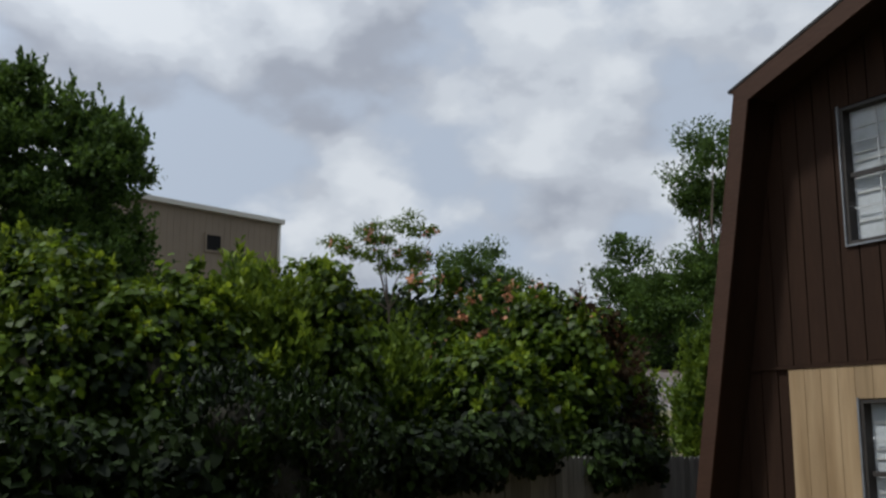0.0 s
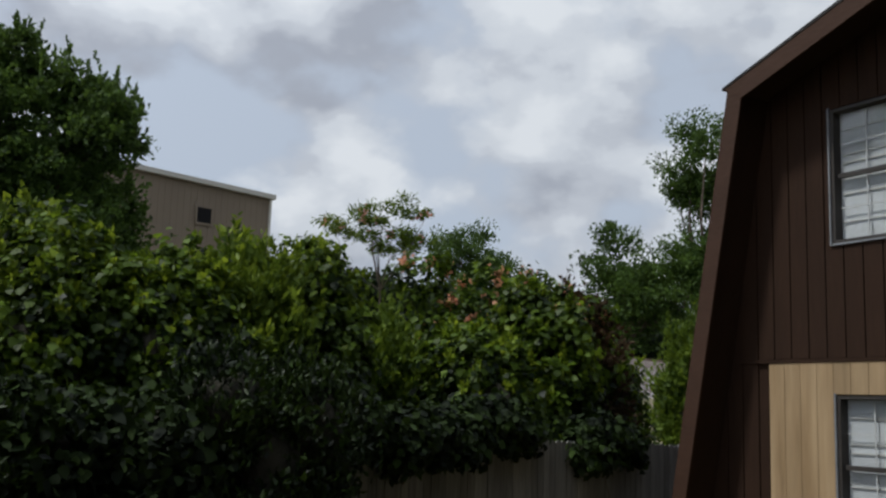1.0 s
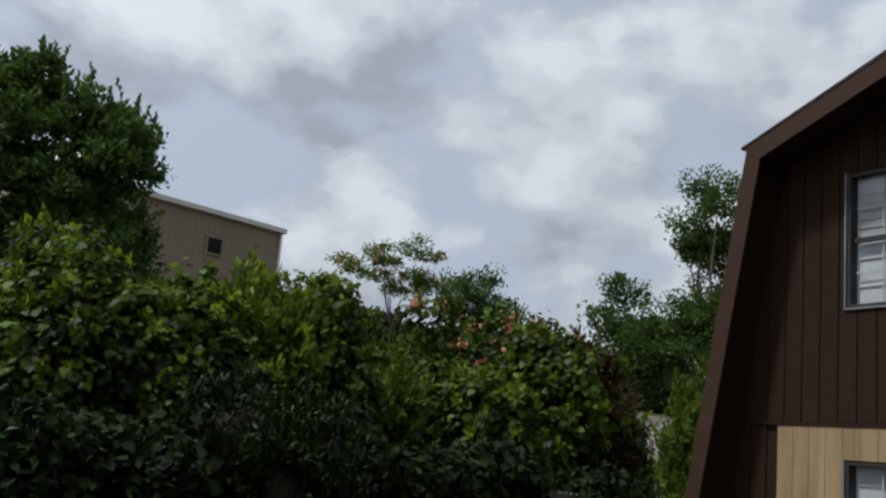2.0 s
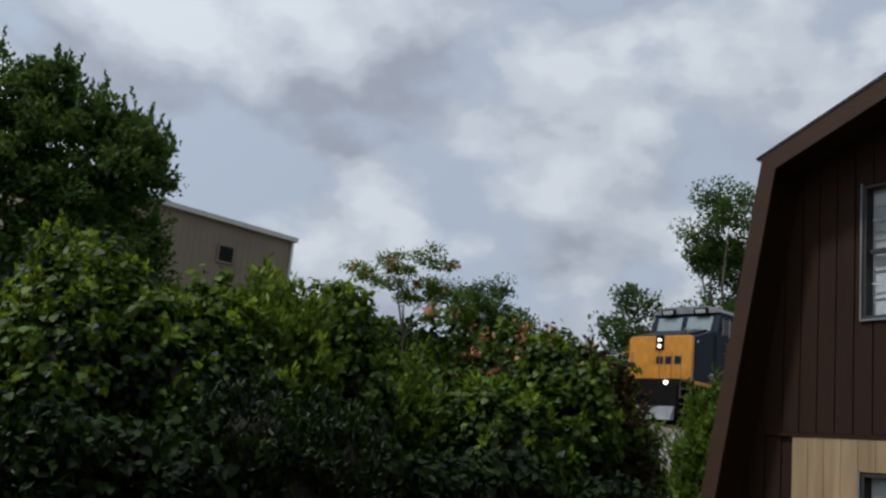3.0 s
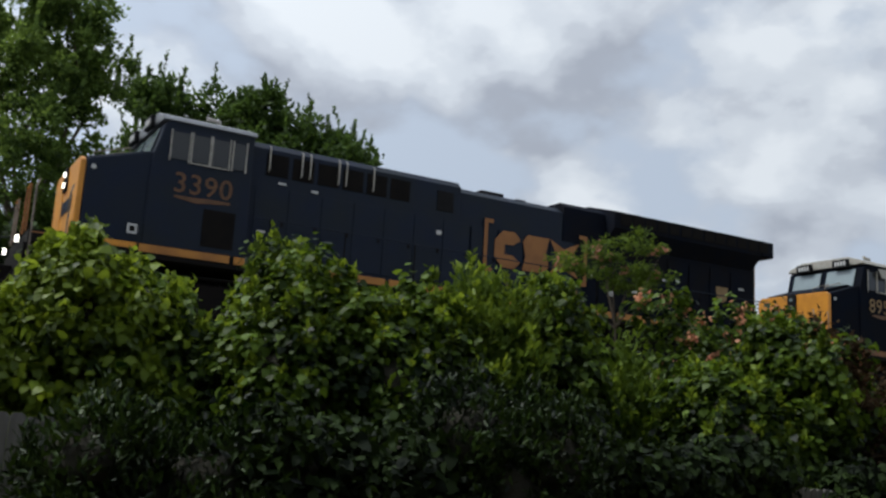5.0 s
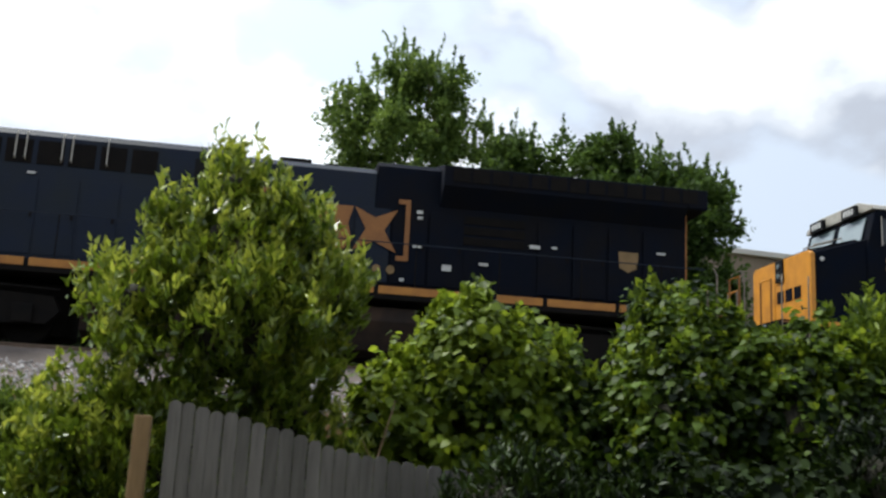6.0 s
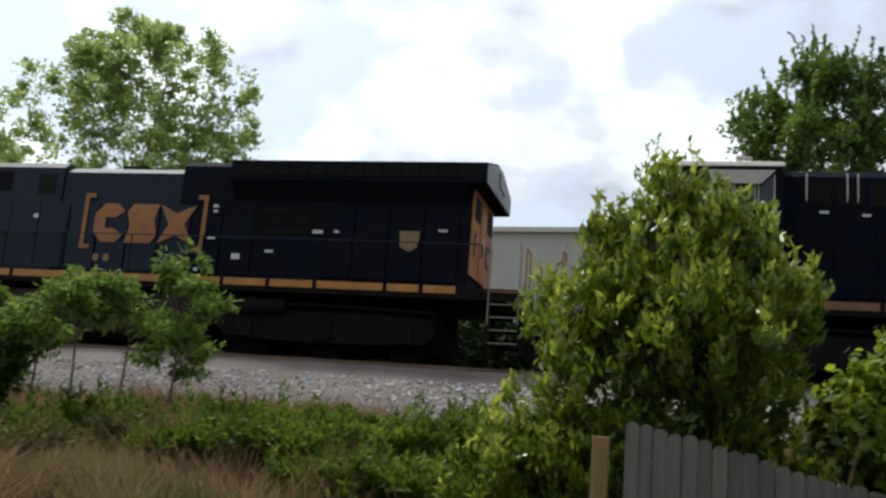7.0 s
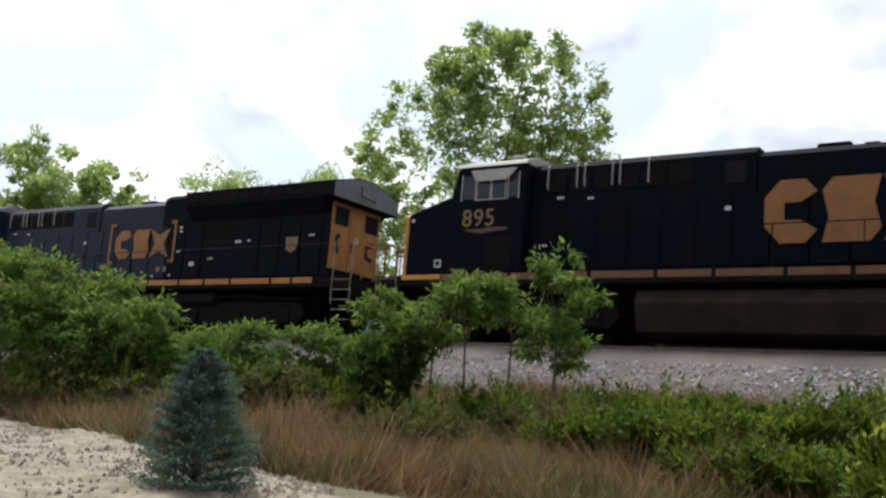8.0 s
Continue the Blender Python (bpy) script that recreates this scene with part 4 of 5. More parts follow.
def make_undergrowth():
    # saplings on the slope
    for k, (az, d, top, half) in enumerate([(29.0, 15.2, 4.1, 0.5), (31.6, 15.4, 3.75, 0.6), (34.0, 15.0, 3.6, 0.55), (35.9, 15.0, 3.5, 0.5), (38.9, 15.6, 3.3, 0.55), (43.0, 16.6, 2.8, 0.6), (51.6, 17.5, 3.0, 0.7), (54.6, 18.0, 3.6, 0.9), (58.0, 18.5, 3.85, 1.0), (47.8, 17.5, 2.75, 0.7), (29.4, 15.8, 3.2, 0.5), (40.5, 16.2, 2.6, 0.5), (36.8, 16.0, 3.0, 0.5)]):
        x, y = polar(az, d)
        g = ground_z(x, y)
        h = top - g
        rng = np.random.default_rng(k)
        blobs = [((x + rng.uniform(-1, 1) * half, y + rng.uniform(-0.4, 0.4), g + h * q), (half * rng.uniform(0.35, 0.6), half * 0.5, h * 0.075)) for q in (0.52, 0.62, 0.68, 0.74, 0.8, 0.84, 0.88, 0.92, 0.97)]
        bushy = 5 < k < 10
        if bushy:
            blobs += [((x, y, g + h * 0.4), (half, half, h * 0.38)), ((x - half * 0.6, y, g + h * 0.6), (half * 0.8, half, h * 0.3)), ((x + half * 0.7, y, g + h * 0.5), (half * 0.8, half, h * 0.28))]
        plant("sapling", 130 + k, (x, y, g), blobs, M["sapling"], "thin sapling with drooping compound leaves on the railway slope", "sapling", fork_at=0.75, clumps=int(520 * half) if bushy else int(46 + 85 * half), per=18, clump_r=0.2 if bushy else 0.16, leaf=(0.13, 0.042), up=-0.45, r0=0.022, group="saplings on the slope", inner=0.3 if bushy else 0.2)
    # weeds along the foot of the ballast
    for k, (az, d, top, half, mat) in enumerate([(9.0, 12.5, 1.95, 1.1, "weed"), (14.0, 12.8, 1.95, 1.0, "weed"), (19.0, 12.6, 2.0, 1.1, "weed"), (23.5, 11.8, 1.75, 0.9, "weed"), (13.0, 14.8, 2.2, 0.35, "weed"), (17.5, 10.6, 1.45, 1.1, "weed"), (11.0, 10.2, 1.3, 0.9, "weed"), (24.5, 14.2, 1.95, 0.8, "weed"), (6.0, 13.5, 2.0, 1.0, "weed"), (40.0, 15.2, 2.05, 0.8, "weed"), (46, 17.0, 2.0, 0.6, "olive"), (51, 16.5, 1.8, 0.7, "olive"), (27, 12.5, 1.6, 0.6, "weed"), (33.0, 14.4, 1.85, 0.5, "weed"), (38.3, 14.9, 3.0, 0.34, "oak"), (44.0, 15.6, 2.1, 0.6, "olive"), (30.5, 13.4, 1.75, 0.5, "olive"), (36.0, 13.2, 1.6, 0.5, "olive")]):
        base, blobs = mound(az, d, top, half, 0.8, seed=80 + k)
        plant("weed_clump", 160 + k, base, blobs, M[mat], "bright green weeds at the foot of the ballast", "weeds", clumps=250, per=22, clump_r=0.15, leaf=(0.12, 0.045), up=0.3, rough=0.5, extra=upright_shoots(M["weed"], 20, 0.32, 0.10, 0.04), r0=0.012, group="weeds on the slope")
    # dry russet grass with rank olive patches on the slope
    rng = np.random.default_rng(31)

    def sward(name, label, mat, n, low, high, tall, mask, ranks):
        x, y = rng.uniform(-32, 1.5, n), rng.uniform(6.8, 17.4, n)
        patch = np.array([noise.noise(Vector((a * 0.45, b * 0.45, 2))) + 0.5 * noise.noise(Vector((a * 1.7, b * 1.7, 8))) for a, b in zip(x, y)])
        keep = (y > np.interp(x, [-60, -14.4, -12.9, -10.9, -8.85, -6.7, -4.9, -2.2, 5], [27, 9.1, 8.6, 7.8, 7.1, 6.55, 6.3, 7.0, 8])) & (patch > low) & (patch < high) & mask(x, y)
        x, y, patch = x[keep], y[keep], patch[keep]
        n = len(x)
        z = np.array([ground_z(a, b) for a, b in zip(x, y)])
        h = tall * rng.uniform(0.3, 1.0, n) * (0.75 + 0.5 * np.clip(patch + 0.3, 0, 1))
        tuft = np.array([noise.noise(Vector((a * 1.2, b * 1.2, 4))) for a, b in zip(x, y)])
        h *= 0.4 + 1.25 * np.clip(tuft + 0.45, 0, 1)
        sway = np.stack([0.5 * np.sin(x * 2.1 + y), 0.4 * np.cos(y * 1.9 - x)], 1)
        lean = (rng.normal(0, 0.55, (n, 2)) + sway) * h[:, None]
        w = rng.uniform(0.005, 0.013, n) * ranks
        a = rng.uniform(0, math.pi, n)
        dx, dy = np.cos(a) * w, np.sin(a) * w
        V = np.stack([np.stack([x - dx, y - dy, z - 0.02], 1), np.stack([x + dx, y + dy, z - 0.02], 1), np.stack([x + lean[:, 0], y + lean[:, 1], z + h], 1)], 1).reshape(-1, 3)
        tagged(mesh_from(name, [(V, np.arange(3 * n).reshape(-1, 3))], M[mat]), label, "grass", kind="stuff")

    sward("dry_grass", "dry russet-brown grass on the railway slope", "straw", 150000, -0.42, 9, 0.50, lambda x, y: y < 17, 1.0)
    sward("rank_grass", "dull olive grass and low weeds among the dry grass", "olive", 90000, -9, 0.14, 0.45, lambda x, y: y < 17.4, 1.5)


make_undergrowth()


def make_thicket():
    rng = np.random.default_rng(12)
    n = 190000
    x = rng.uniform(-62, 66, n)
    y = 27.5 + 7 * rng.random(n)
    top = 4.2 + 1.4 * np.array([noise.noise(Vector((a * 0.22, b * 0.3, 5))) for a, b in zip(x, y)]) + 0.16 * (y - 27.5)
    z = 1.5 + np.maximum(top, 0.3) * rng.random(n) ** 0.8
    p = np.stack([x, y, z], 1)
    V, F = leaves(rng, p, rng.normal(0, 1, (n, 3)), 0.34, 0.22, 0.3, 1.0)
    # near-black leaf colour stands for the shade seen beneath the engines
    tagged(mesh_from("thicket", [(V, F)], M["shaded_creeper"]), "low green thicket beyond the railway, leaves darkened for shade", "bushes", kind="stuff")


make_thicket()


x, y = polar(-5.2, 7.6)
stick = empty("bare_stick", pose(x, y, 0.9), "thin bare pale stick leaning before the vines", "branch")
part("stem", rod([(-0.12, 0, 0), (0.0, 0, 0.55), (0.13, 0.02, 1.05)], 0.011, end_radius=0.005), M["post"], stick)
part("twig", rod([(0.0, 0, 0.55), (-0.1, 0, 0.75)], 0.006, end_radius=0.003), M["post"], stick)


# ---- unseen wall added behind the camera to cut sky light ----
tagged(part("wall_south", box(-12, 7.5, -1.6, -1.3, -0.5, 8.0), M["brown"]), "unseen dark wall added behind the yard to cut sky light", "wall", kind="structure")


# ---- fence ----
def make_fence():
    fence = empty("board_fence", pose(0, 0, 0), "weathered grey wooden board fence, its top stepping down with the ground", "fence")
    y = 6.6
    top = lambda x: float(np.interp(x, [-0.7, -0.17, 0.36, 0.95, 3.0, 5.4, 10], [1.81, 1.70, 1.555, 1.475, 1.38, 1.29, 1.20]))
    rng = random.Random(4)
    x = -0.70
    while x < 12.5:
        w = 0.082 * rng.uniform(0.94, 1.06)
        t = top(x) + rng.uniform(-0.012, 0.012)
        b = top(x) - 1.62
        dy = rng.uniform(-0.006, 0.006)
        bm = prism([(x, b), (x + w, b), (x + w, t - 0.022), (x + w - 0.02, t), (x + 0.02, t), (x, t - 0.022)], y - 0.009 + dy, y + 0.009 + dy)
        part("board", bm, M["fence"], fence)
        x += w + rng.uniform(0.002, 0.007)
    for z in (0.3, 1.2):
        for i in range(10):
            xa, xb = -0.6 + i * 1.3, -0.6 + (i + 1) * 1.3
            m = (xa + xb) / 2
            zz = top(m) - 1.62 + z
            part("fence_rail", box(xa, xb, y + 0.016, y + 0.054, zz, zz + 0.09, 0.004), M["fence"], fence)
    for i in range(6):
        xp = -0.5 + i * 2.4
        part("post", box(xp, xp + 0.09, y + 0.056, y + 0.146, ground_z(xp, y) - 0.3, top(xp) - 0.1, 0.006), M["fence"], fence)
    tagged(part("gate_post", box(-0.90, -0.80, y + 0.0, y + 0.1, ground_z(-0.8, y) - 0.4, 1.70, 0.008), M["post"]), "newer brown timber post at the fence end", "post")


make_fence()


# ---- barn ----
def sash_window(parent, x0, x1, z0, z1, blinds):
    """A double-hung window with grids; the wall's face is at local y 0."""
    win = part("window", box(x0, x1, -0.13, -0.10, z0, z1), M["winframe"], parent, "white double-hung window with grids and closed blinds")
    for a, b, c, d in ((x0, x0 + 0.032, z0, z1), (x1 - 0.032, x1, z0, z1), (x0 + 0.032, x1 - 0.032, z1 - 0.032, z1), (x0 + 0.032, x1 - 0.032, z0, z0 + 0.032)):
        part("window_frame", box(a, b, -0.09, 0.012, c, d, 0.004), M["winframe"], win)
    mid = (z0 + z1) / 2
    part("meeting_rail", box(x0 + 0.05, x1 - 0.05, -0.06, -0.02, mid - 0.022, mid + 0.022, 0.003), M["winframe"], win)
    part("blind", box(x0 + 0.032, x1 - 0.032, -0.099, -0.09, z0 + 0.032, z1 - 0.032), M["blind"], win, "pale closed blind")
    for zb in (z0 + 0.2, z0 + 0.46, mid + 0.12, mid + 0.2, z1 - 0.2):
        part("blind_slat", box(x0 + 0.06, x1 - 0.06, -0.088, -0.076, zb, zb + 0.012), M["label"], win)
    for a, b, c, d in ((x0 - 0.018, x0 - 0.002, z0 - 0.018, z1 + 0.018), (x1 + 0.002, x1 + 0.018, z0 - 0.018, z1 + 0.018), (x0, x1, z0 - 0.018, z0 - 0.002)):
        part("casing", box(a, b, 0.013, 0.034, c, d), M["plate"], win, "thin pale casing strip")
    for zb, zt in ((z0 + 0.06, mid - 0.03), (mid + 0.03, z1 - 0.06)):
        flat("pane", [(x0 + 0.06, -0.06, zb), (x0 + 0.06, -0.06, zt), (x1 - 0.06, -0.06, zt), (x1 - 0.06, -0.06, zb)], [(0, 1, 2, 3)], M["pane"], win).visible_shadow = False
        w = (x1 - x0 - 0.12) / 3
        for k in (1, 2):
            part("muntin", box(x0 + 0.06 + w * k - 0.007, x0 + 0.06 + w * k + 0.007, -0.056, -0.048, zb, zt), M["white"], win)
        part("muntin", box(x0 + 0.06, x1 - 0.06, -0.047, -0.040, (zb + zt) / 2 - 0.007, (zb + zt) / 2 + 0.007), M["white"], win)


def glass_material():
    mat = bpy.data.materials.new("clear_pane")
    mat.use_nodes = True
    nt = mat.node_tree
    nt.nodes.clear()
    out, mix = nt.nodes.new("ShaderNodeOutputMaterial"), nt.nodes.new("ShaderNodeMixShader")
    tr, gl, fr = nt.nodes.new("ShaderNodeBsdfTransparent"), nt.nodes.new("ShaderNodeBsdfGlossy"), nt.nodes.new("ShaderNodeFresnel")
    gl.inputs["Roughness"].default_value = 0.03
    fr.inputs[0].default_value = 1.5
    nt.links.new(fr.outputs[0], mix.inputs[0])
    nt.links.new(tr.outputs[0], mix.inputs[1])
    nt.links.new(gl.outputs[0], mix.inputs[2])
    nt.links.new(mix.outputs[0], out.inputs[0])
    return mat


M["pane"] = glass_material()


def make_barn():
    """A gambrel barn; local x runs along the gable to the far eave, -y into the building."""
    a = math.degrees(math.atan2(0.9778, 0.2095))
    barn = empty("barn", pose(8.926, 4.173, 0, 0, 0, a), "dark brown two-storey gambrel barn with new unpainted siding low down", "building")
    C = -1.6  # the gable's middle
    eave, ze, za = 0.87, 4.785, 5.565
    fx = lambda z: eave + 0.80 * (ze - z) / (ze - 0.70)  # the steep slope's line
    # window openings
    x0, x1 = -0.93, 0.02
    rise = (za - ze) / (eave - C)
    up = lambda x: za - abs(x - C) * rise - 0.10
    e2 = eave - 0.10
    low = fx(-0.7) - 0.13
    walls = [
        [(x1, -0.7), (low, -0.7), (e2, ze - 0.14), (x1, up(x1))],
        [(x0, 4.41), (x1, 4.41), (x1, up(x1)), (x0, up(x0))],
        [(x0, 1.76), (x1, 1.76), (x1, 3.14), (x0, 3.14)],
        [(x0, -0.7), (x1, -0.7), (x1, 0.50), (x0, 0.50)],
        [(x0, -0.7), (x0, up(x0)), (C, up(C)), (2 * C - e2, ze - 0.14), (2 * C - low, -0.7)],
    ]
    for w in walls:
        part("wall", prism(w, -0.14, -0.004), M["brown"], barn)
    # vertical siding boards with grooves between them
    step = 0.203
    xs = [0.93 - step * i for i in range(-4, 20)]
    for xa in xs:
        xb = xa + step - 0.014
        for lo, hi in (((-0.7, 2.07) if not (-0.95 < xa < 0.79) else (None, None)), (2.10, 6)):
            if lo is None:
                continue
            zone = [(lo, hi)]
            if xb > x0 and xa < x1 and lo > 2:
                zone = [(lo, 3.13), (4.42, 6)] if xa > x0 - 0.1 and xb < x1 + 0.12 else zone
            for za_, zb_ in zone:
                def top(v):
                    steep = ze - 0.16 - (v - e2) * (ze - 0.70) / 0.80 if v > e2 else 9
                    return min(zb_, up(v) - 0.01, steep)
                if min(top(xa), top(xb)) > za_ + 0.03:
                    part("siding_board", prism([(xa, za_), (xb, za_), (xb, top(xb)), (xa, top(xa))], 0.0, 0.012), M["brown"], barn)
    part("band_board", box(-2.6, fx(2.08) - 0.16, 0.014, 0.030, 2.065, 2.095), M["brown"], barn)
    # new planks round the lower window
    for i in range(10):
        xb = 0.785 - 0.184 * i
        xa = xb - 0.180
        if xa >= x1 - 0.01:
            part("plank", box(xa, xb, 0.0, 0.020, -0.7, 2.06, 0.003), M["newwood"], barn, "new unpainted pine plank")
        elif xb > x0 + 0.1:
            part("plank", box(xa, min(xb, 0.6), 0.0, 0.020, 1.77, 2.06, 0.003), M["newwood"], barn, "new unpainted pine plank")
            part("plank", box(xa, min(xb, 0.6), 0.0, 0.020, -0.7, 0.49, 0.003), M["newwood"], barn, "new unpainted pine plank")
        else:
            part("plank", box(xa, xb, 0.0, 0.020, -0.7, 2.06, 0.003), M["newwood"], barn, "new unpainted pine plank")
    sash_window(barn, x0, x1, 3.14, 4.41, True)
    sash_window(barn, x0, x1, 0.50, 1.76, True)
    # roof slabs with their overhang, and the rake boards on its front
    for s in (1, -1):
        mx = lambda v: v if s > 0 else 2 * C - v
        lo, hi = (fx(-0.7), -0.7), (eave, ze)
        part("roof_side", prism([(mx(lo[0]), lo[1]), (mx(hi[0]), hi[1]), (mx(hi[0] - 0.10), hi[1] - 0.10), (mx(lo[0] - 0.12), lo[1])], -7.0, 0.42), M["brown"], barn)
        part("roof_top", prism([(mx(eave + 0.05), ze - 0.02), (C, za + 0.0), (C, za - 0.10), (mx(eave - 0.02), ze - 0.12)], -7.0, 0.42), M["brown"], barn)
        part("shingles", prism([(mx(eave + 0.075), ze - 0.005), (C, za + 0.045), (C, za + 0.004), (mx(eave + 0.075), ze - 0.03)], -7.02, 0.455), M["shingle"], barn, "dark asphalt shingles")
        part("rake_board", prism([(mx(fx(-0.7) + 0.008), -0.7), (mx(eave + 0.008), ze - 0.03), (mx(eave - 0.165), ze - 0.165), (mx(fx(-0.7) - 0.175), -0.7)], 0.422, 0.445), M["brown_trim"], barn)
        part("rake_board", prism([(mx(eave + 0.055), ze - 0.02), (C, za - 0.002), (C, za - 0.185), (mx(eave - 0.155), ze - 0.165)], 0.424, 0.449), M["brown_trim"], barn)
    part("wall", prism([(low, -0.7), (e2, ze - 0.2), (C, za - 0.3), (2 * C - e2, ze - 0.2), (2 * C - low, -0.7)], -6.9, -6.8), M["brown"], barn)


make_barn()


# ---- far buildings ----
def metal_building(name, az0, az1, d0, d1, z0, z1, wall, label, window=None, ribs=40):
    """A ribbed metal hall; its facing wall runs between two plan places; z0, z1: eaves at both ends."""
    (xa, ya), (xb, yb) = polar(az0, d0), polar(az1, d1)
    w = math.hypot(xb - xa, yb - ya)
    hall = empty(name, pose(xa, ya, 0, 0, 0, math.degrees(math.atan2(yb - ya, xb - xa))), label, "building")
    g = 1.4
    part("wall", prism([(0, g), (w, g), (w, z1), (0, z0)], 0, 14), wall, hall)
    for i in range(ribs + 1):
        x = w * i / ribs
        part("wall_rib", box(x - 0.05, x + 0.05, -0.022, -0.002, g, z0 + (z1 - z0) * i / ribs - 0.1), wall, hall)
    part("eave_trim", prism([(-0.3, z0 + 0.02), (w + 0.3, z1 + 0.02), (w + 0.3, z1 + 0.32), (-0.3, z0 + 0.32)], -0.35, 14.3), M["cream"], hall, "pale metal eave gutter")
    part("corner_trim", box(w - 0.02, w + 0.14, -0.12, 0.3, g, z1), M["cream"], hall)
    if window:
        u, zc, ww, hh = window
        win = part("window", box(u - ww / 2, u + ww / 2, -0.10, -0.07, zc - hh / 2, zc + hh / 2), M["void"], hall, "small dark square window")
        for a, b, c, e in ((u - ww / 2 - 0.12, u - ww / 2, zc - hh / 2, zc + hh / 2), (u + ww / 2, u + ww / 2 + 0.12, zc - hh / 2, zc + hh / 2), (u - ww / 2 - 0.12, u + ww / 2 + 0.12, zc + hh / 2, zc + hh / 2 + 0.12), (u - ww / 2 - 0.12, u + ww / 2 + 0.12, zc - hh / 2 - 0.12, zc - hh / 2)):
            part("window_frame", box(a, b, -0.13, -0.064, c, e), wall, win)


metal_building("tan_hall", -18.0, -32.5, 58, 66, 14.9, 14.55, M["tan"], "tan ribbed metal hall with a pale eave", (12.75, 12.75, 1.0, 0.95))
metal_building("grey_hall", 21.0, -1.0, 62, 62.5, 14.75, 16.35, M["greywall"], "pale grey metal hall behind the railway", None, 24)


# ---- locomotives ----
def shape(name, polys, y, mat, parent, label=""):
    """Flat painted shapes, slightly proud of a side at local y (facing -y)."""
    bm = bmesh.new()
    for p in polys:
        prism(p, y, y + 0.006, bm=bm)
    return part(name, bm, mat, parent, label)


def number_text(text, x, z, height, y, mat, parent):
    cu = bpy.data.curves.new("road_number", "FONT")
    cu.body, cu.size, cu.extrude = text, height * 1.38, 0.003
    cu.offset = 0.004
    cu.space_character = 1.08
    ob = new("road_number", cu)
    ob.parent = parent
    ob.matrix_basis = pose(x, y, z, 90, 0, 0)
    cu.materials.append(mat)
    return tagged(ob, "painted road number in ochre")


def bogie(loco, x, wheels):
    b = part("truck", prism([(x - 2.55, 0.62), (x - 2.4, 0.92), (x - 1.3, 0.98), (x + 1.3, 0.98), (x + 2.4, 0.92), (x + 2.55, 0.62), (x + 2.3, 0.36), (x + 0.5, 0.30), (x - 0.5, 0.30), (x - 2.3, 0.36)], -1.22, -1.02, 0.02), M["black"], loco, "black cast steel truck")
    part("side_frame", prism([(x - 2.55, 0.62), (x - 2.4, 0.92), (x + 2.4, 0.92), (x + 2.55, 0.62), (x + 2.3, 0.5), (x - 2.3, 0.5)], 1.02, 1.22, 0.02), M["black"], b)
    part("bolster", box(x - 0.35, x + 0.35, -1.0, 1.0, 0.55, 1.05, 0.03), M["black"], b)
    # traction gear as one solid block, filling the shade between wheels
    part("traction_gear", box(x - 2.6, x + 2.6, -0.62, 0.62, 0.18, 1.25, 0.05), M["black"], b)
    part("brake_pipe", rod([(x - 2.5, -1.28, 1.05), (x, -1.3, 1.12), (x + 2.5, -1.28, 1.05)], 0.03), M["black"], b)
    for dx in (-1.85, 0, 1.85):
        part("axle_box", box(x + dx - 0.2, x + dx + 0.2, -1.30, -1.225, 0.36, 0.74, 0.03), M["black"], b)
        part("spring", disc(x + dx - 0.55, -1.16, 0.72, 0.09, 0.1, axis="y"), M["black"], b)
        bm = bmesh.new()
        for s in (-1, 1):
            disc(0, s * 0.75, 0, 0.53, 0.13, bm, 28)
            disc(0, s * 0.70, 0, 0.56, 0.03, bm, 28)
        disc(0, 0, 0, 0.10, 1.5, bm, 10)
        for k in range(6):
            an = k * math.pi / 3
            disc(0.32 * math.cos(an), -0.82, 0.32 * math.sin(an), 0.05, 0.03, bm, 8)
        w = part("wheelset", bm, M["black"], loco)
        w.matrix_basis = pose(x + dx, 0, 0.53)
        wheels.append((w, x + dx))


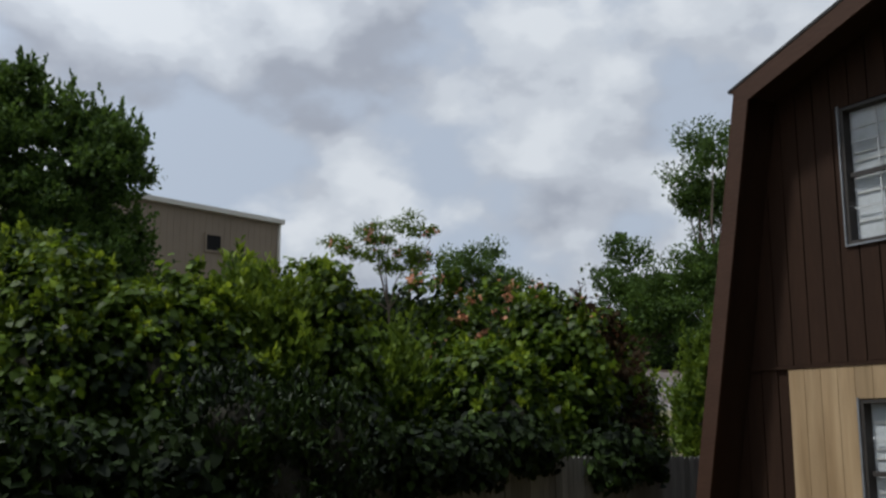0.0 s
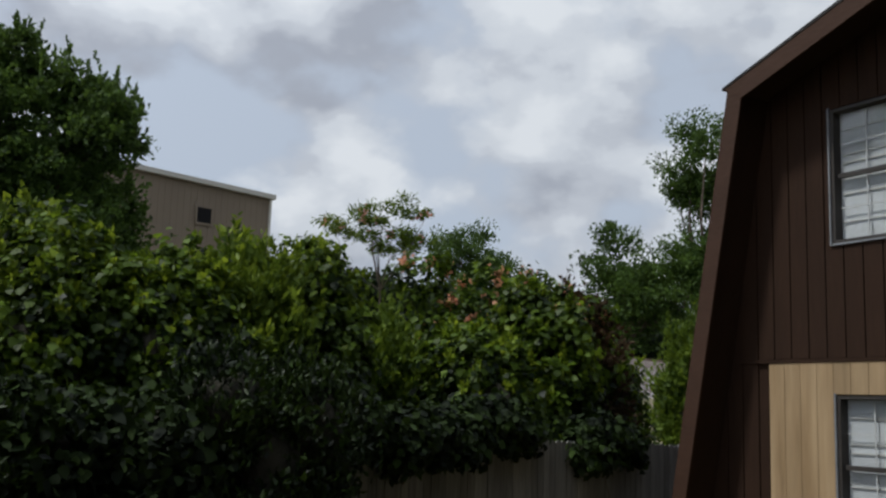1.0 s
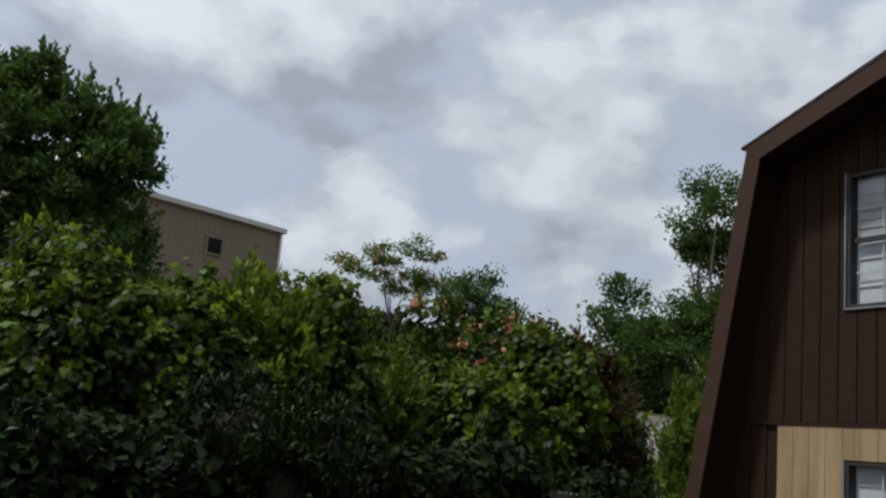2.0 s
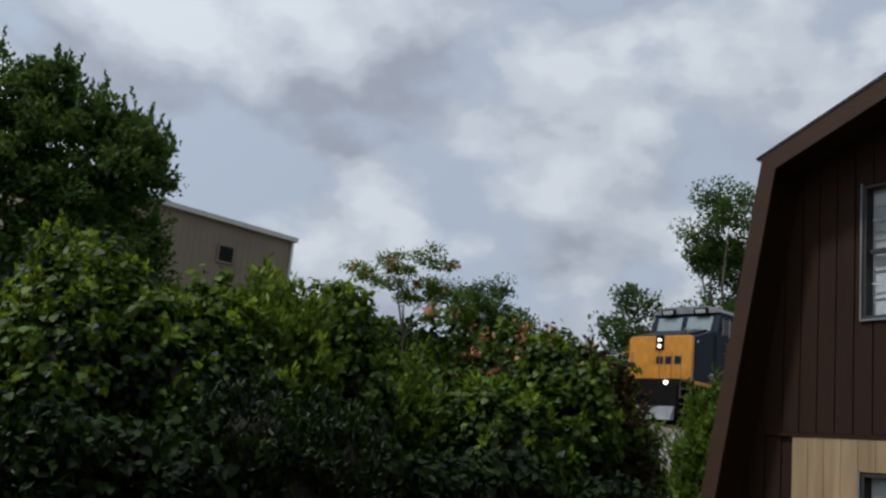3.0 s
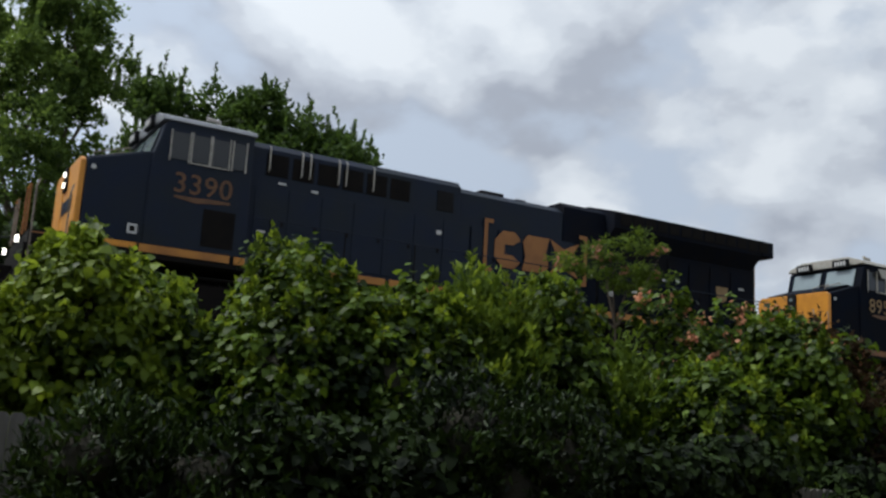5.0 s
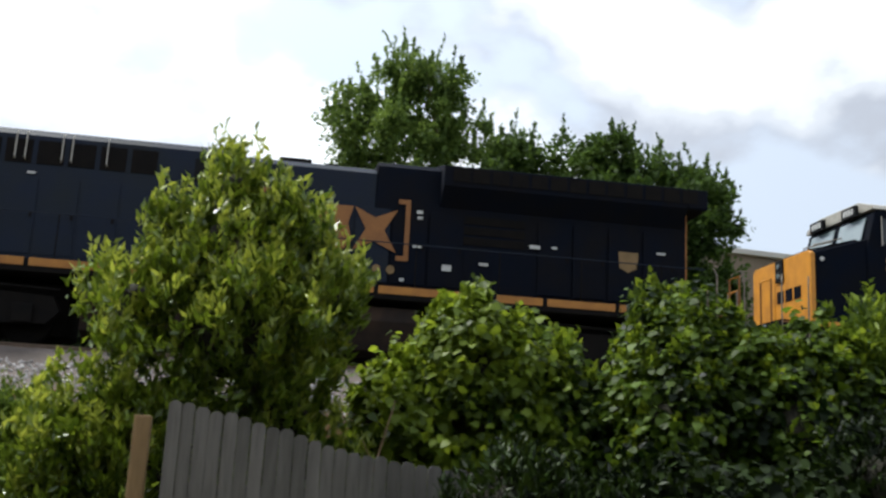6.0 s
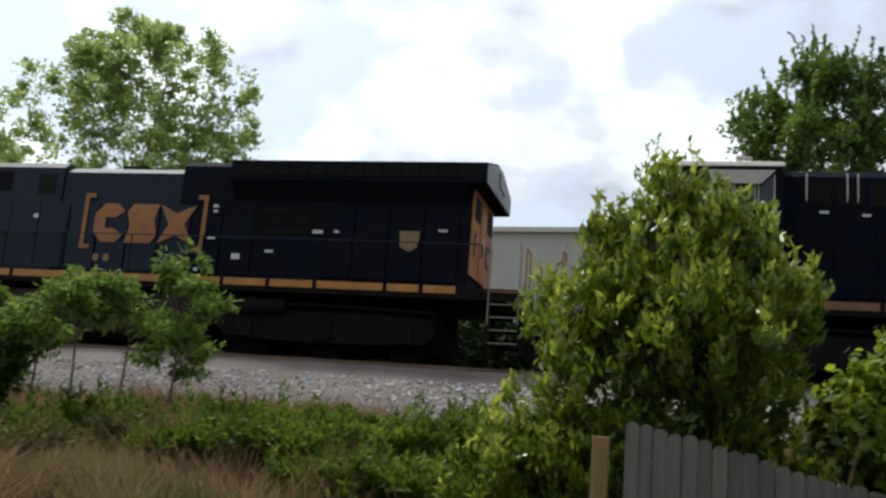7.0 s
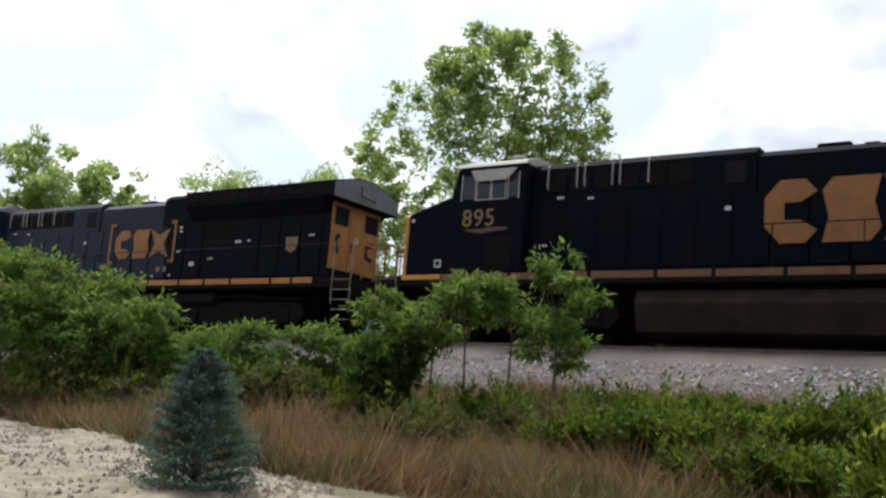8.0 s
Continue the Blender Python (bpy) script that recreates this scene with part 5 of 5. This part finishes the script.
def locomotive(number, big_logo):
    """A six-axle road engine. Local x runs back from the nose, z up from the rail, -y the near side."""
    wheels = []
    paint = M["navy_grimy"] if big_logo else M["navy"]
    label = "navy diesel locomotive, yellow nose, " + ("large ochre emblem shapes" if big_logo else "bracketed ochre emblem")
    loco = empty("locomotive", pose(0, TRACK, RAIL), label, "locomotive", "engines of the train")
    # frame and deck
    part("frame", box(-0.85, 20.35, -1.48, 1.48, 1.34, 1.60, 0.02), M["black"], loco)
    part("fuel_tank", prism([(-1.30, 1.20), (-1.42, 0.9), (-1.25, 0.28), (-0.9, 0.16), (0.9, 0.16), (1.25, 0.28), (1.42, 0.9), (1.30, 1.20)], 6.4, 13.1, 0.03, axis="x"), M["rusty"], loco, "long grimy fuel tank")
    part("air_reservoir", disc(14.3, -1.2, 1.05, 0.2, 1.6, axis="x"), M["black"], loco)
    # ochre stripe pieces along the sill
    xs = [1.2, 3.2, 5.3, 6.9, 8.2, 9.7, 11.0, 12.2, 13.6, 14.7, 15.8, 17.4, 18.2, 19.0]
    for a, b in zip(xs, xs[1:]):
        part("sill_stripe", box(a + 0.05, b - 0.05, -1.492, -1.482, 1.46, 1.62), M["sill"] if not big_logo else M["stripe"], loco, "ochre sill stripe")
    part("sill_stripe", box(0.0, 1.2, -1.492, -1.482, 1.50, 1.62), M["yellow"], loco)
    # nose
    part("nose_side", prism([(0.06, 1.6), (0.06, 3.22), (1.30, 3.60), (1.55, 3.60), (1.55, 1.6)], -1.42, 1.42, 0.05), paint, loco)
    part("nose_front", prism([(-1.40, 1.62), (-1.40, 3.18), (-1.25, 3.26), (1.25, 3.26), (1.40, 3.18), (1.40, 1.62)], -0.06, 0.055, 0.03, axis="x"), M["yellow"], loco, "yellow painted nose front")
    part("nose_brow", prism([(0.0, 3.13), (0.0, 3.30), (1.22, 3.66), (1.34, 3.66), (1.34, 3.54)], -1.06, 1.06, 0.02), paint, loco)
    part("nose_door", box(-0.075, -0.062, 0.25, 0.95, 1.7, 2.85, 0.005), M["yellow"], loco)
    shape_logo = bmesh.new()
    for yy in (-0.95, -0.55, -0.15):
        box(-0.075, -0.063, yy, yy + 0.3, 2.22, 2.5, bm=shape_logo)
    part("nose_emblem", shape_logo, paint, loco)
    lampbox = part("headlight_box", box(-0.11, -0.06, -0.17, 0.17, 2.72, 3.25, 0.02), M["void"], loco)
    for zz in (2.87, 3.10):
        part("headlight", disc(-0.12, 0, zz, 0.058, 0.03, axis="x", sides=16), M["lamp"] if not big_logo else M["brightglass"], lampbox, "lit headlight" if not big_logo else "unlit headlight")
    for yy in (-0.98, 0.98):
        part("ditch_light", disc(-0.99, yy, 1.45, 0.07, 0.06, axis="x", sides=16), M["lamp"] if not big_logo else M["brightglass"], loco, "lit ditch light" if not big_logo else "unlit ditch light")
    for yy in (-1.0, -0.55):
        part("nose_grab_iron", rod([(0.25, yy, 3.32), (0.25, yy, 3.46), (0.95, yy, 3.68), (0.95, yy, 3.54)], 0.016), M["tread"], loco)
    part("nose_lamp", disc(0.2, -1.43, 3.05, 0.05, 0.02), M["label"], loco)
    # cab
    cab = part("cab", prism([(1.30, 1.6), (1.30, 3.40), (1.52, 4.26), (1.62, 4.33), (3.48, 4.33), (3.48, 1.6)], -1.46, 1.46, 0.04), paint, loco)
    part("cab_roof", prism([(-1.50, 4.32), (-1.44, 4.42), (-0.9, 4.60), (0.9, 4.60), (1.44, 4.42), (1.50, 4.32)], 1.46, 3.52, 0.015, axis="x"), M["silver"] if big_logo else M["plate"], cab, "pale cab roof")
    for yy in (-1.2, 0.12):
        part("windscreen", prism([(1.30, 3.62), (1.455, 4.18), (1.475, 4.18), (1.32, 3.62)], yy, yy + 1.08), M["brightglass"], cab)
    for a, b in ((1.68, 2.06), (2.13, 2.50), (2.56, 2.93), (3.02, 3.30)):
        win = part("side_window", box(a, b, -1.472, -1.464, 3.50, 4.10, 0.01), M["cabglass"], cab)
        for q in (a - 0.025, b):
            part("window_frame", box(q, q + 0.025, -1.492, -1.474, 3.46, 4.14), M["silver"], win)
        if a > 2.1 and a < 3:
            part("window_frame", box(a, b, -1.490, -1.474, 3.46, 3.485), M["silver"], win)
    if big_logo:
        part("sunshade", prism([(2.0, 4.20), (3.32, 4.20), (3.05, 3.92), (2.15, 3.92)], -1.62, -1.60), M["silver"], cab, "pale folded sunshade over the cab window")
    for yy in (-1.02, 0.42):
        bd = part("number_board", box(1.30, 1.40, yy, yy + 0.6, 4.24, 4.50, 0.02), M["void"], cab, "number board with white figures")
        bm = bmesh.new()
        for k in range(4):
            box(1.29, 1.298, yy + 0.09 + k * 0.11, yy + 0.16 + k * 0.11, 4.30, 4.44, bm=bm)
        part("figures", bm, M["label"], bd)
    part("antenna", box(2.3, 2.8, -0.3, 0.3, 4.59, 4.66, 0.02), M["silver"], cab)
    part("horn", rod([(2.9, -0.6, 4.6), (2.9, -0.6, 4.75), (2.6, -0.6, 4.78)], 0.05), M["silver"], cab)
    # hood: auxiliary cab, engine hood, radiator section
    part("auxiliary_cab", prism([(-1.12, 1.6), (-1.12, 4.22), (-0.95, 4.38), (0.95, 4.38), (1.12, 4.22), (1.12, 1.6)], 3.49, 8.95, 0.02, axis="x"), paint, loco)
    part("engine_hood", prism([(-1.08, 1.6), (-1.08, 4.12), (-0.85, 4.28), (0.85, 4.28), (1.08, 4.12), (1.08, 1.6)], 8.96, 12.1, 0.02, axis="x"), paint, loco)
    part("radiator_hood", prism([(-1.10, 1.6), (-1.10, 4.30), (-0.9, 4.44), (0.9, 4.44), (1.10, 4.30), (1.10, 1.6)], 12.11, 19.1, 0.02, axis="x"), M["navy_dusty"], loco)
    wing = part("radiator_wing", prism([(-1.10, 3.50), (-1.48, 3.90), (-1.50, 4.34), (-0.3, 4.66), (0.3, 4.66), (1.50, 4.34), (1.48, 3.90), (1.10, 3.50)], 13.5, 19.0, 0.015, axis="x"), M["navy_dusty"], loco, "flared radiator wing along the hood top")
    part("wing_overhang", prism([(-1.46, 3.88), (-1.50, 3.92), (-1.50, 4.34), (-0.3, 4.66), (0.3, 4.66), (1.50, 4.34), (1.50, 3.92), (1.46, 3.88)], 19.002, 19.45, 0.015, axis="x"), M["navy_dusty"], wing)
    part("wing_end_plate", prism([(-1.46, 3.91), (-1.46, 4.31), (-0.3, 4.63), (0.3, 4.63), (1.46, 4.31), (1.46, 3.91)], 19.452, 19.464, axis="x"), M["gloss_plate"], wing, "end plate, grey standing in for sky sheen")
    part("plate_grab_iron", rod([(19.47, -0.35, 4.42), (19.52, -0.35, 4.4), (19.52, -0.35, 4.12), (19.52, 0.3, 4.08), (19.47, 0.3, 4.08)], 0.016), M["black"], wing)
    for k in range(13):
        a = 13.7 + k * 0.43
        part("grille_slat", box(a, a + 0.36, -1.506, -1.496, 4.0, 4.30, 0.004), M["black"], wing)
    for za in (2.72, 2.95, 3.18):
        part("vent_grille", box(13.6, 15.4, -1.115, -1.102, za, za + 0.17, 0.004), M["black"], loco)
    # hood doors with their handles
    for k in range(19):
        a = 3.7 + k * 0.80
        if 13.4 < a < 15.6:
            continue
        d = part("hood_door", box(a, a + 0.74, -1.137, -1.122, 1.75, 3.35, 0.006), paint if a < 12 else M["navy_dusty"], loco)
        part("door_latch", box(a + 0.64, a + 0.69, -1.150, -1.138, 2.5, 2.62), M["black"], d)
    for k in range(6):
        part("intake_grille", box(3.9 + k * 0.62, 4.42 + k * 0.62, -1.137, -1.122, 3.62, 4.12, 0.005), M["black"], loco)
    part("hood_window", box(8.28, 8.74, -1.137, -1.122, 3.55, 4.05, 0.01), M["void"], loco)
    part("exhaust_stack", box(10.0, 10.7, -0.35, 0.35, 4.27, 4.52, 0.03), M["black"], loco)
    part("roof_cleats", box(11.0, 11.3, -0.5, 0.5, 4.27, 4.42, 0.02), M["black"], loco)
    for a in (3.95, 4.72, 4.92, 5.63, 5.82, 6.52):
        part("grab_iron", rod([(a, -1.13, 4.28), (a, -1.20, 4.25), (a, -1.20, 3.72), (a, -1.13, 3.70)], 0.016), M["silver"], loco, "pale vertical grab iron")
    # white stencils and labels
    for lx, lz, w, h in ((13.0, 3.30, 0.13, 0.07), (13.02, 3.18, 0.11, 0.06), (12.95, 2.55, 0.18, 0.06), (13.6, 2.10, 0.2, 0.13), (14.4, 2.28, 0.2, 0.06), (15.5, 2.75, 0.24, 0.08), (16.0, 2.78, 0.12, 0.05), (18.4, 2.86, 0.2, 0.05), (8.3, 2.95, 0.13, 0.10), (4.2, 3.45, 0.18, 0.05), (3.8, 2.3, 0.2, 0.05), (5.0, 3.40, 0.16, 0.05), (12.7, 1.80, 0.1, 0.07), (11.9, 1.78, 0.1, 0.07)):
        part("stencil", box(lx, lx + w, -1.160, -1.152, lz, lz + h), M["label"], loco, "small white stencil")
    plate = part("data_plate", box(0.98, 1.18, -1.476, -1.464, 1.80, 2.00), M["label"], cab, "small white-framed data plate")
    part("plate_field", box(1.025, 1.135, -1.482, -1.477, 1.845, 1.955), M["black"], plate)
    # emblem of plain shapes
    yl = -1.162
    if big_logo:
        ax, az, h, w = 9.15, 2.18, 1.36, 1.2
    else:
        ax, az, h, w = 9.98, 2.40, 0.94, 0.86
        for px, sgn in ((9.66, 1), (12.86, -1)):
            shape("emblem_bracket", [[(px, 2.24), (px + sgn * 0.10, 2.24), (px + sgn * 0.10, 3.58), (px, 3.58)] if sgn > 0 else [(px - 0.10, 2.24), (px, 2.24), (px, 3.58), (px - 0.10, 3.58)], [(min(px, px + sgn * 0.26), 3.48), (max(px, px + sgn * 0.26), 3.48), (max(px, px + sgn * 0.26), 3.58), (min(px, px + sgn * 0.26), 3.58)], [(min(px, px + sgn * 0.26), 2.24), (max(px, px + sgn * 0.26), 2.24), (max(px, px + sgn * 0.26), 2.34), (min(px, px + sgn * 0.26), 2.34)]], yl, M["logo"], loco)
        for px in (10.15, 10.42, 12.2, 12.5):
            part("emblem_dot", disc(px, yl, 2.03, 0.09, 0.008), M["faded"], loco)
    ring = [(0.0, 0.27), (0.27, 0.0), (0.70, 0.0), (0.90, 0.20), (0.62, 0.36), (0.34, 0.36), (0.34, 0.64), (0.62, 0.64), (0.90, 0.80), (0.70, 1.0), (0.27, 1.0), (0.0, 0.73)]
    slab = [(0.0, 0.0), (0.78, 0.0), (0.95, 0.20), (0.84, 0.60), (0.95, 1.0), (0.17, 1.0), (0.0, 0.80), (0.11, 0.40)]
    bow = [(0.0, 0.0), (0.52, 0.22), (1.08, 0.0), (0.76, 0.5), (1.08, 1.0), (0.52, 0.78), (0.0, 1.0), (0.30, 0.5)]
    for k, q in enumerate((ring, slab, bow)):
        shape("emblem_shape", [[(ax + k * w * 0.98 + p * w, az + r * h) for p, r in q]], yl, M["logo"], loco, "ochre emblem shape")
    if not big_logo:
        part("crest", prism([(17.55, 2.5), (17.75, 2.4), (17.95, 2.5), (17.98, 2.86), (17.52, 2.86)], -1.146, -1.138), M["faded"], loco, "faded pale crest decal")
    # road number under the cab windows
    number_text(number, 1.72 if len(number) == 3 else 1.80, 2.82, 0.44, -1.468, M["faded"] if big_logo else M["dim_ochre"], cab)
    part("number_smudge", prism([(1.85, 2.70), (2.3, 2.63), (2.75, 2.68), (3.05, 2.71), (3.05, 2.76), (2.6, 2.77), (2.35, 2.75), (1.85, 2.74)], -1.470, -1.463), M["dim_ochre"], cab, "worn remains of an ochre painted line")
    part("cab_door", box(2.5, 3.2, -1.472, -1.462, 1.75, 2.55, 0.005), M["black"], cab)
    # rear end
    rear = part("rear_panel", box(19.101, 19.14, -1.07, 1.07, 1.95, 3.86), M["rear_ochre"], loco, "ochre rear hood panel, duller than the nose")
    part("rear_window", box(19.141, 19.155, -0.98, -0.38, 3.22, 3.74, 0.01), M["void"], rear)
    part("rear_window", box(19.141, 19.155, 0.38, 0.98, 3.22, 3.74, 0.01), M["void"], rear)
    part("rear_door", box(19.141, 19.160, -0.30, 0.34, 1.97, 3.60, 0.01), M["rear_ochre"], rear)
    part("rear_emblem", prism([(-0.9, 2.45), (-0.78, 2.38), (-0.7, 2.5), (-0.78, 2.62), (-0.78, 2.8), (-0.66, 2.92), (-0.74, 3.0), (-0.9, 2.9)], 19.142, 19.150, axis="x"), M["navy"], rear)
    part("rear_emblem", prism([(0.44, 2.45), (0.8, 2.38), (0.86, 2.5), (0.58, 2.58), (0.58, 2.78), (0.86, 2.84), (0.8, 2.96), (0.44, 2.9)], 19.142, 19.150, axis="x"), M["navy"], rear)
    part("door_handle", rod([(19.165, -0.22, 2.5), (19.2, -0.22, 2.55), (19.2, -0.22, 2.75), (19.165, -0.22, 2.8)], 0.015), M["black"], rear)
    for za in (2.9,):
        part("rear_lamp", disc(19.16, 0, za, 0.10, 0.04, axis="x"), M["silver"], loco)
    # steps and handrails at both ends
    for ex, sgn in ((-0.85, 1), (20.35, -1)):
        st = part("step_well", box(ex, ex + sgn * 0.66, -1.45, -0.8, 0.40, 0.45), M["black"], loco)
        for k in range(5):
            part("step", box(ex + sgn * 0.03, ex + sgn * 0.63, -1.47, -1.1, 0.44 + k * 0.27, 0.475 + k * 0.27), M["black"], st)
            part("tread_edge", box(ex + sgn * 0.03, ex + sgn * 0.63, -1.482, -1.471, 0.452 + k * 0.27, 0.478 + k * 0.27), M["tread"] if k < 4 else M["logo"], st, "worn pale tread edge")
        for q in (0.0, 0.64):
            part("step_side", box(ex + sgn * q, ex + sgn * q + 0.025, -1.46, -0.85, 0.40, 1.34), M["black"], st)
        for q in (0.04, 0.68):
            part("handrail", rod([(ex + sgn * q, -1.47, 0.9), (ex + sgn * q, -1.47, 2.45), (ex + sgn * (q + 0.05), -1.40, 2.62)], 0.018), M["tread"], loco)
        for yy in (-1.1, -0.6, 0.6, 1.1):
            part("end_rail", rod([(ex - sgn * 0.02, yy, 1.6), (ex - sgn * 0.02, yy, 2.55)], 0.022), M["tread"] if yy > 0 else M["logo"], loco)
        for yy in (-1.1, 0.6):
            part("end_rail", rod([(ex - sgn * 0.02, yy, 2.55), (ex - sgn * 0.02, yy + 0.5, 2.55)], 0.02), M["yellow"], loco)
        part("pilot", prism([(-1.40, 0.25), (-1.40, 1.34), (1.40, 1.34), (1.40, 0.25), (0.5, 0.15), (-0.5, 0.15)], ex - sgn * 0.06, ex + sgn * 0.02, axis="x"), M["black"], loco)
        if sgn > 0:
            part("plow", prism([(ex - 0.10, 0.16), (ex - 0.32, 0.14), (ex - 0.14, 0.62), (ex - 0.07, 0.62)], -1.35, 1.35), M["plate"], loco, "pale steel plow under the front coupler")
        part("coupler", box(ex - sgn * 0.06, ex - sgn * 0.42, -0.16, 0.16, 0.72, 1.02, 0.03), M["black"], loco)
        part("brake_hose", rod([(ex - sgn * 0.07, -0.5, 0.9), (ex - sgn * 0.25, -0.5, 0.6), (ex - sgn * 0.33, -0.45, 0.45)], 0.025), M["black"], loco)
    for k in range(9):
        a = 4.0 + k * 1.8
        part("walkway_stanchion", rod([(a, -1.44, 1.6), (a, -1.44, 2.55)], 0.014), M["black"], loco)
    part("walkway_rail", rod([(3.6, -1.44, 2.55), (19.4, -1.44, 2.55)], 0.014), paint, loco)
    bogie(loco, 3.45, wheels)
    bogie(loco, 16.0, wheels)
    return loco, wheels


lead, lead_wheels = locomotive("3390", False)
second, second_wheels = locomotive("895", True)

# place of the lead engine's hood end along the track, by time
TRAIN = [(0.0, 90.2), (1.5, 70.1), (3.0, 49.95), (4.2, 33.75), (5.3, 18.75), (6.0, 9.1), (6.5, 2.2), (7.0, -4.6), (7.5, -11.45), (8.0, -18.3)]


def motions():
    rows = [(t, x) for t, x in TRAIN]
    walk(lead, [(t, pose(x - 19.5, TRACK, RAIL)) for t, x in rows])
    walk(second, [(t, pose(x + 2.5, TRACK, RAIL)) for t, x in rows])
    times = [k / 30 for k in range(0, 241)]
    where = np.interp(times, [t for t, _ in rows], [x for _, x in rows])
    for w, x in lead_wheels + second_wheels:
        walk(w, [(t, pose(x, 0, 0.53, 0, math.degrees(p / 0.53) % 360, 0)) for t, p in zip(times, where)])


motions()
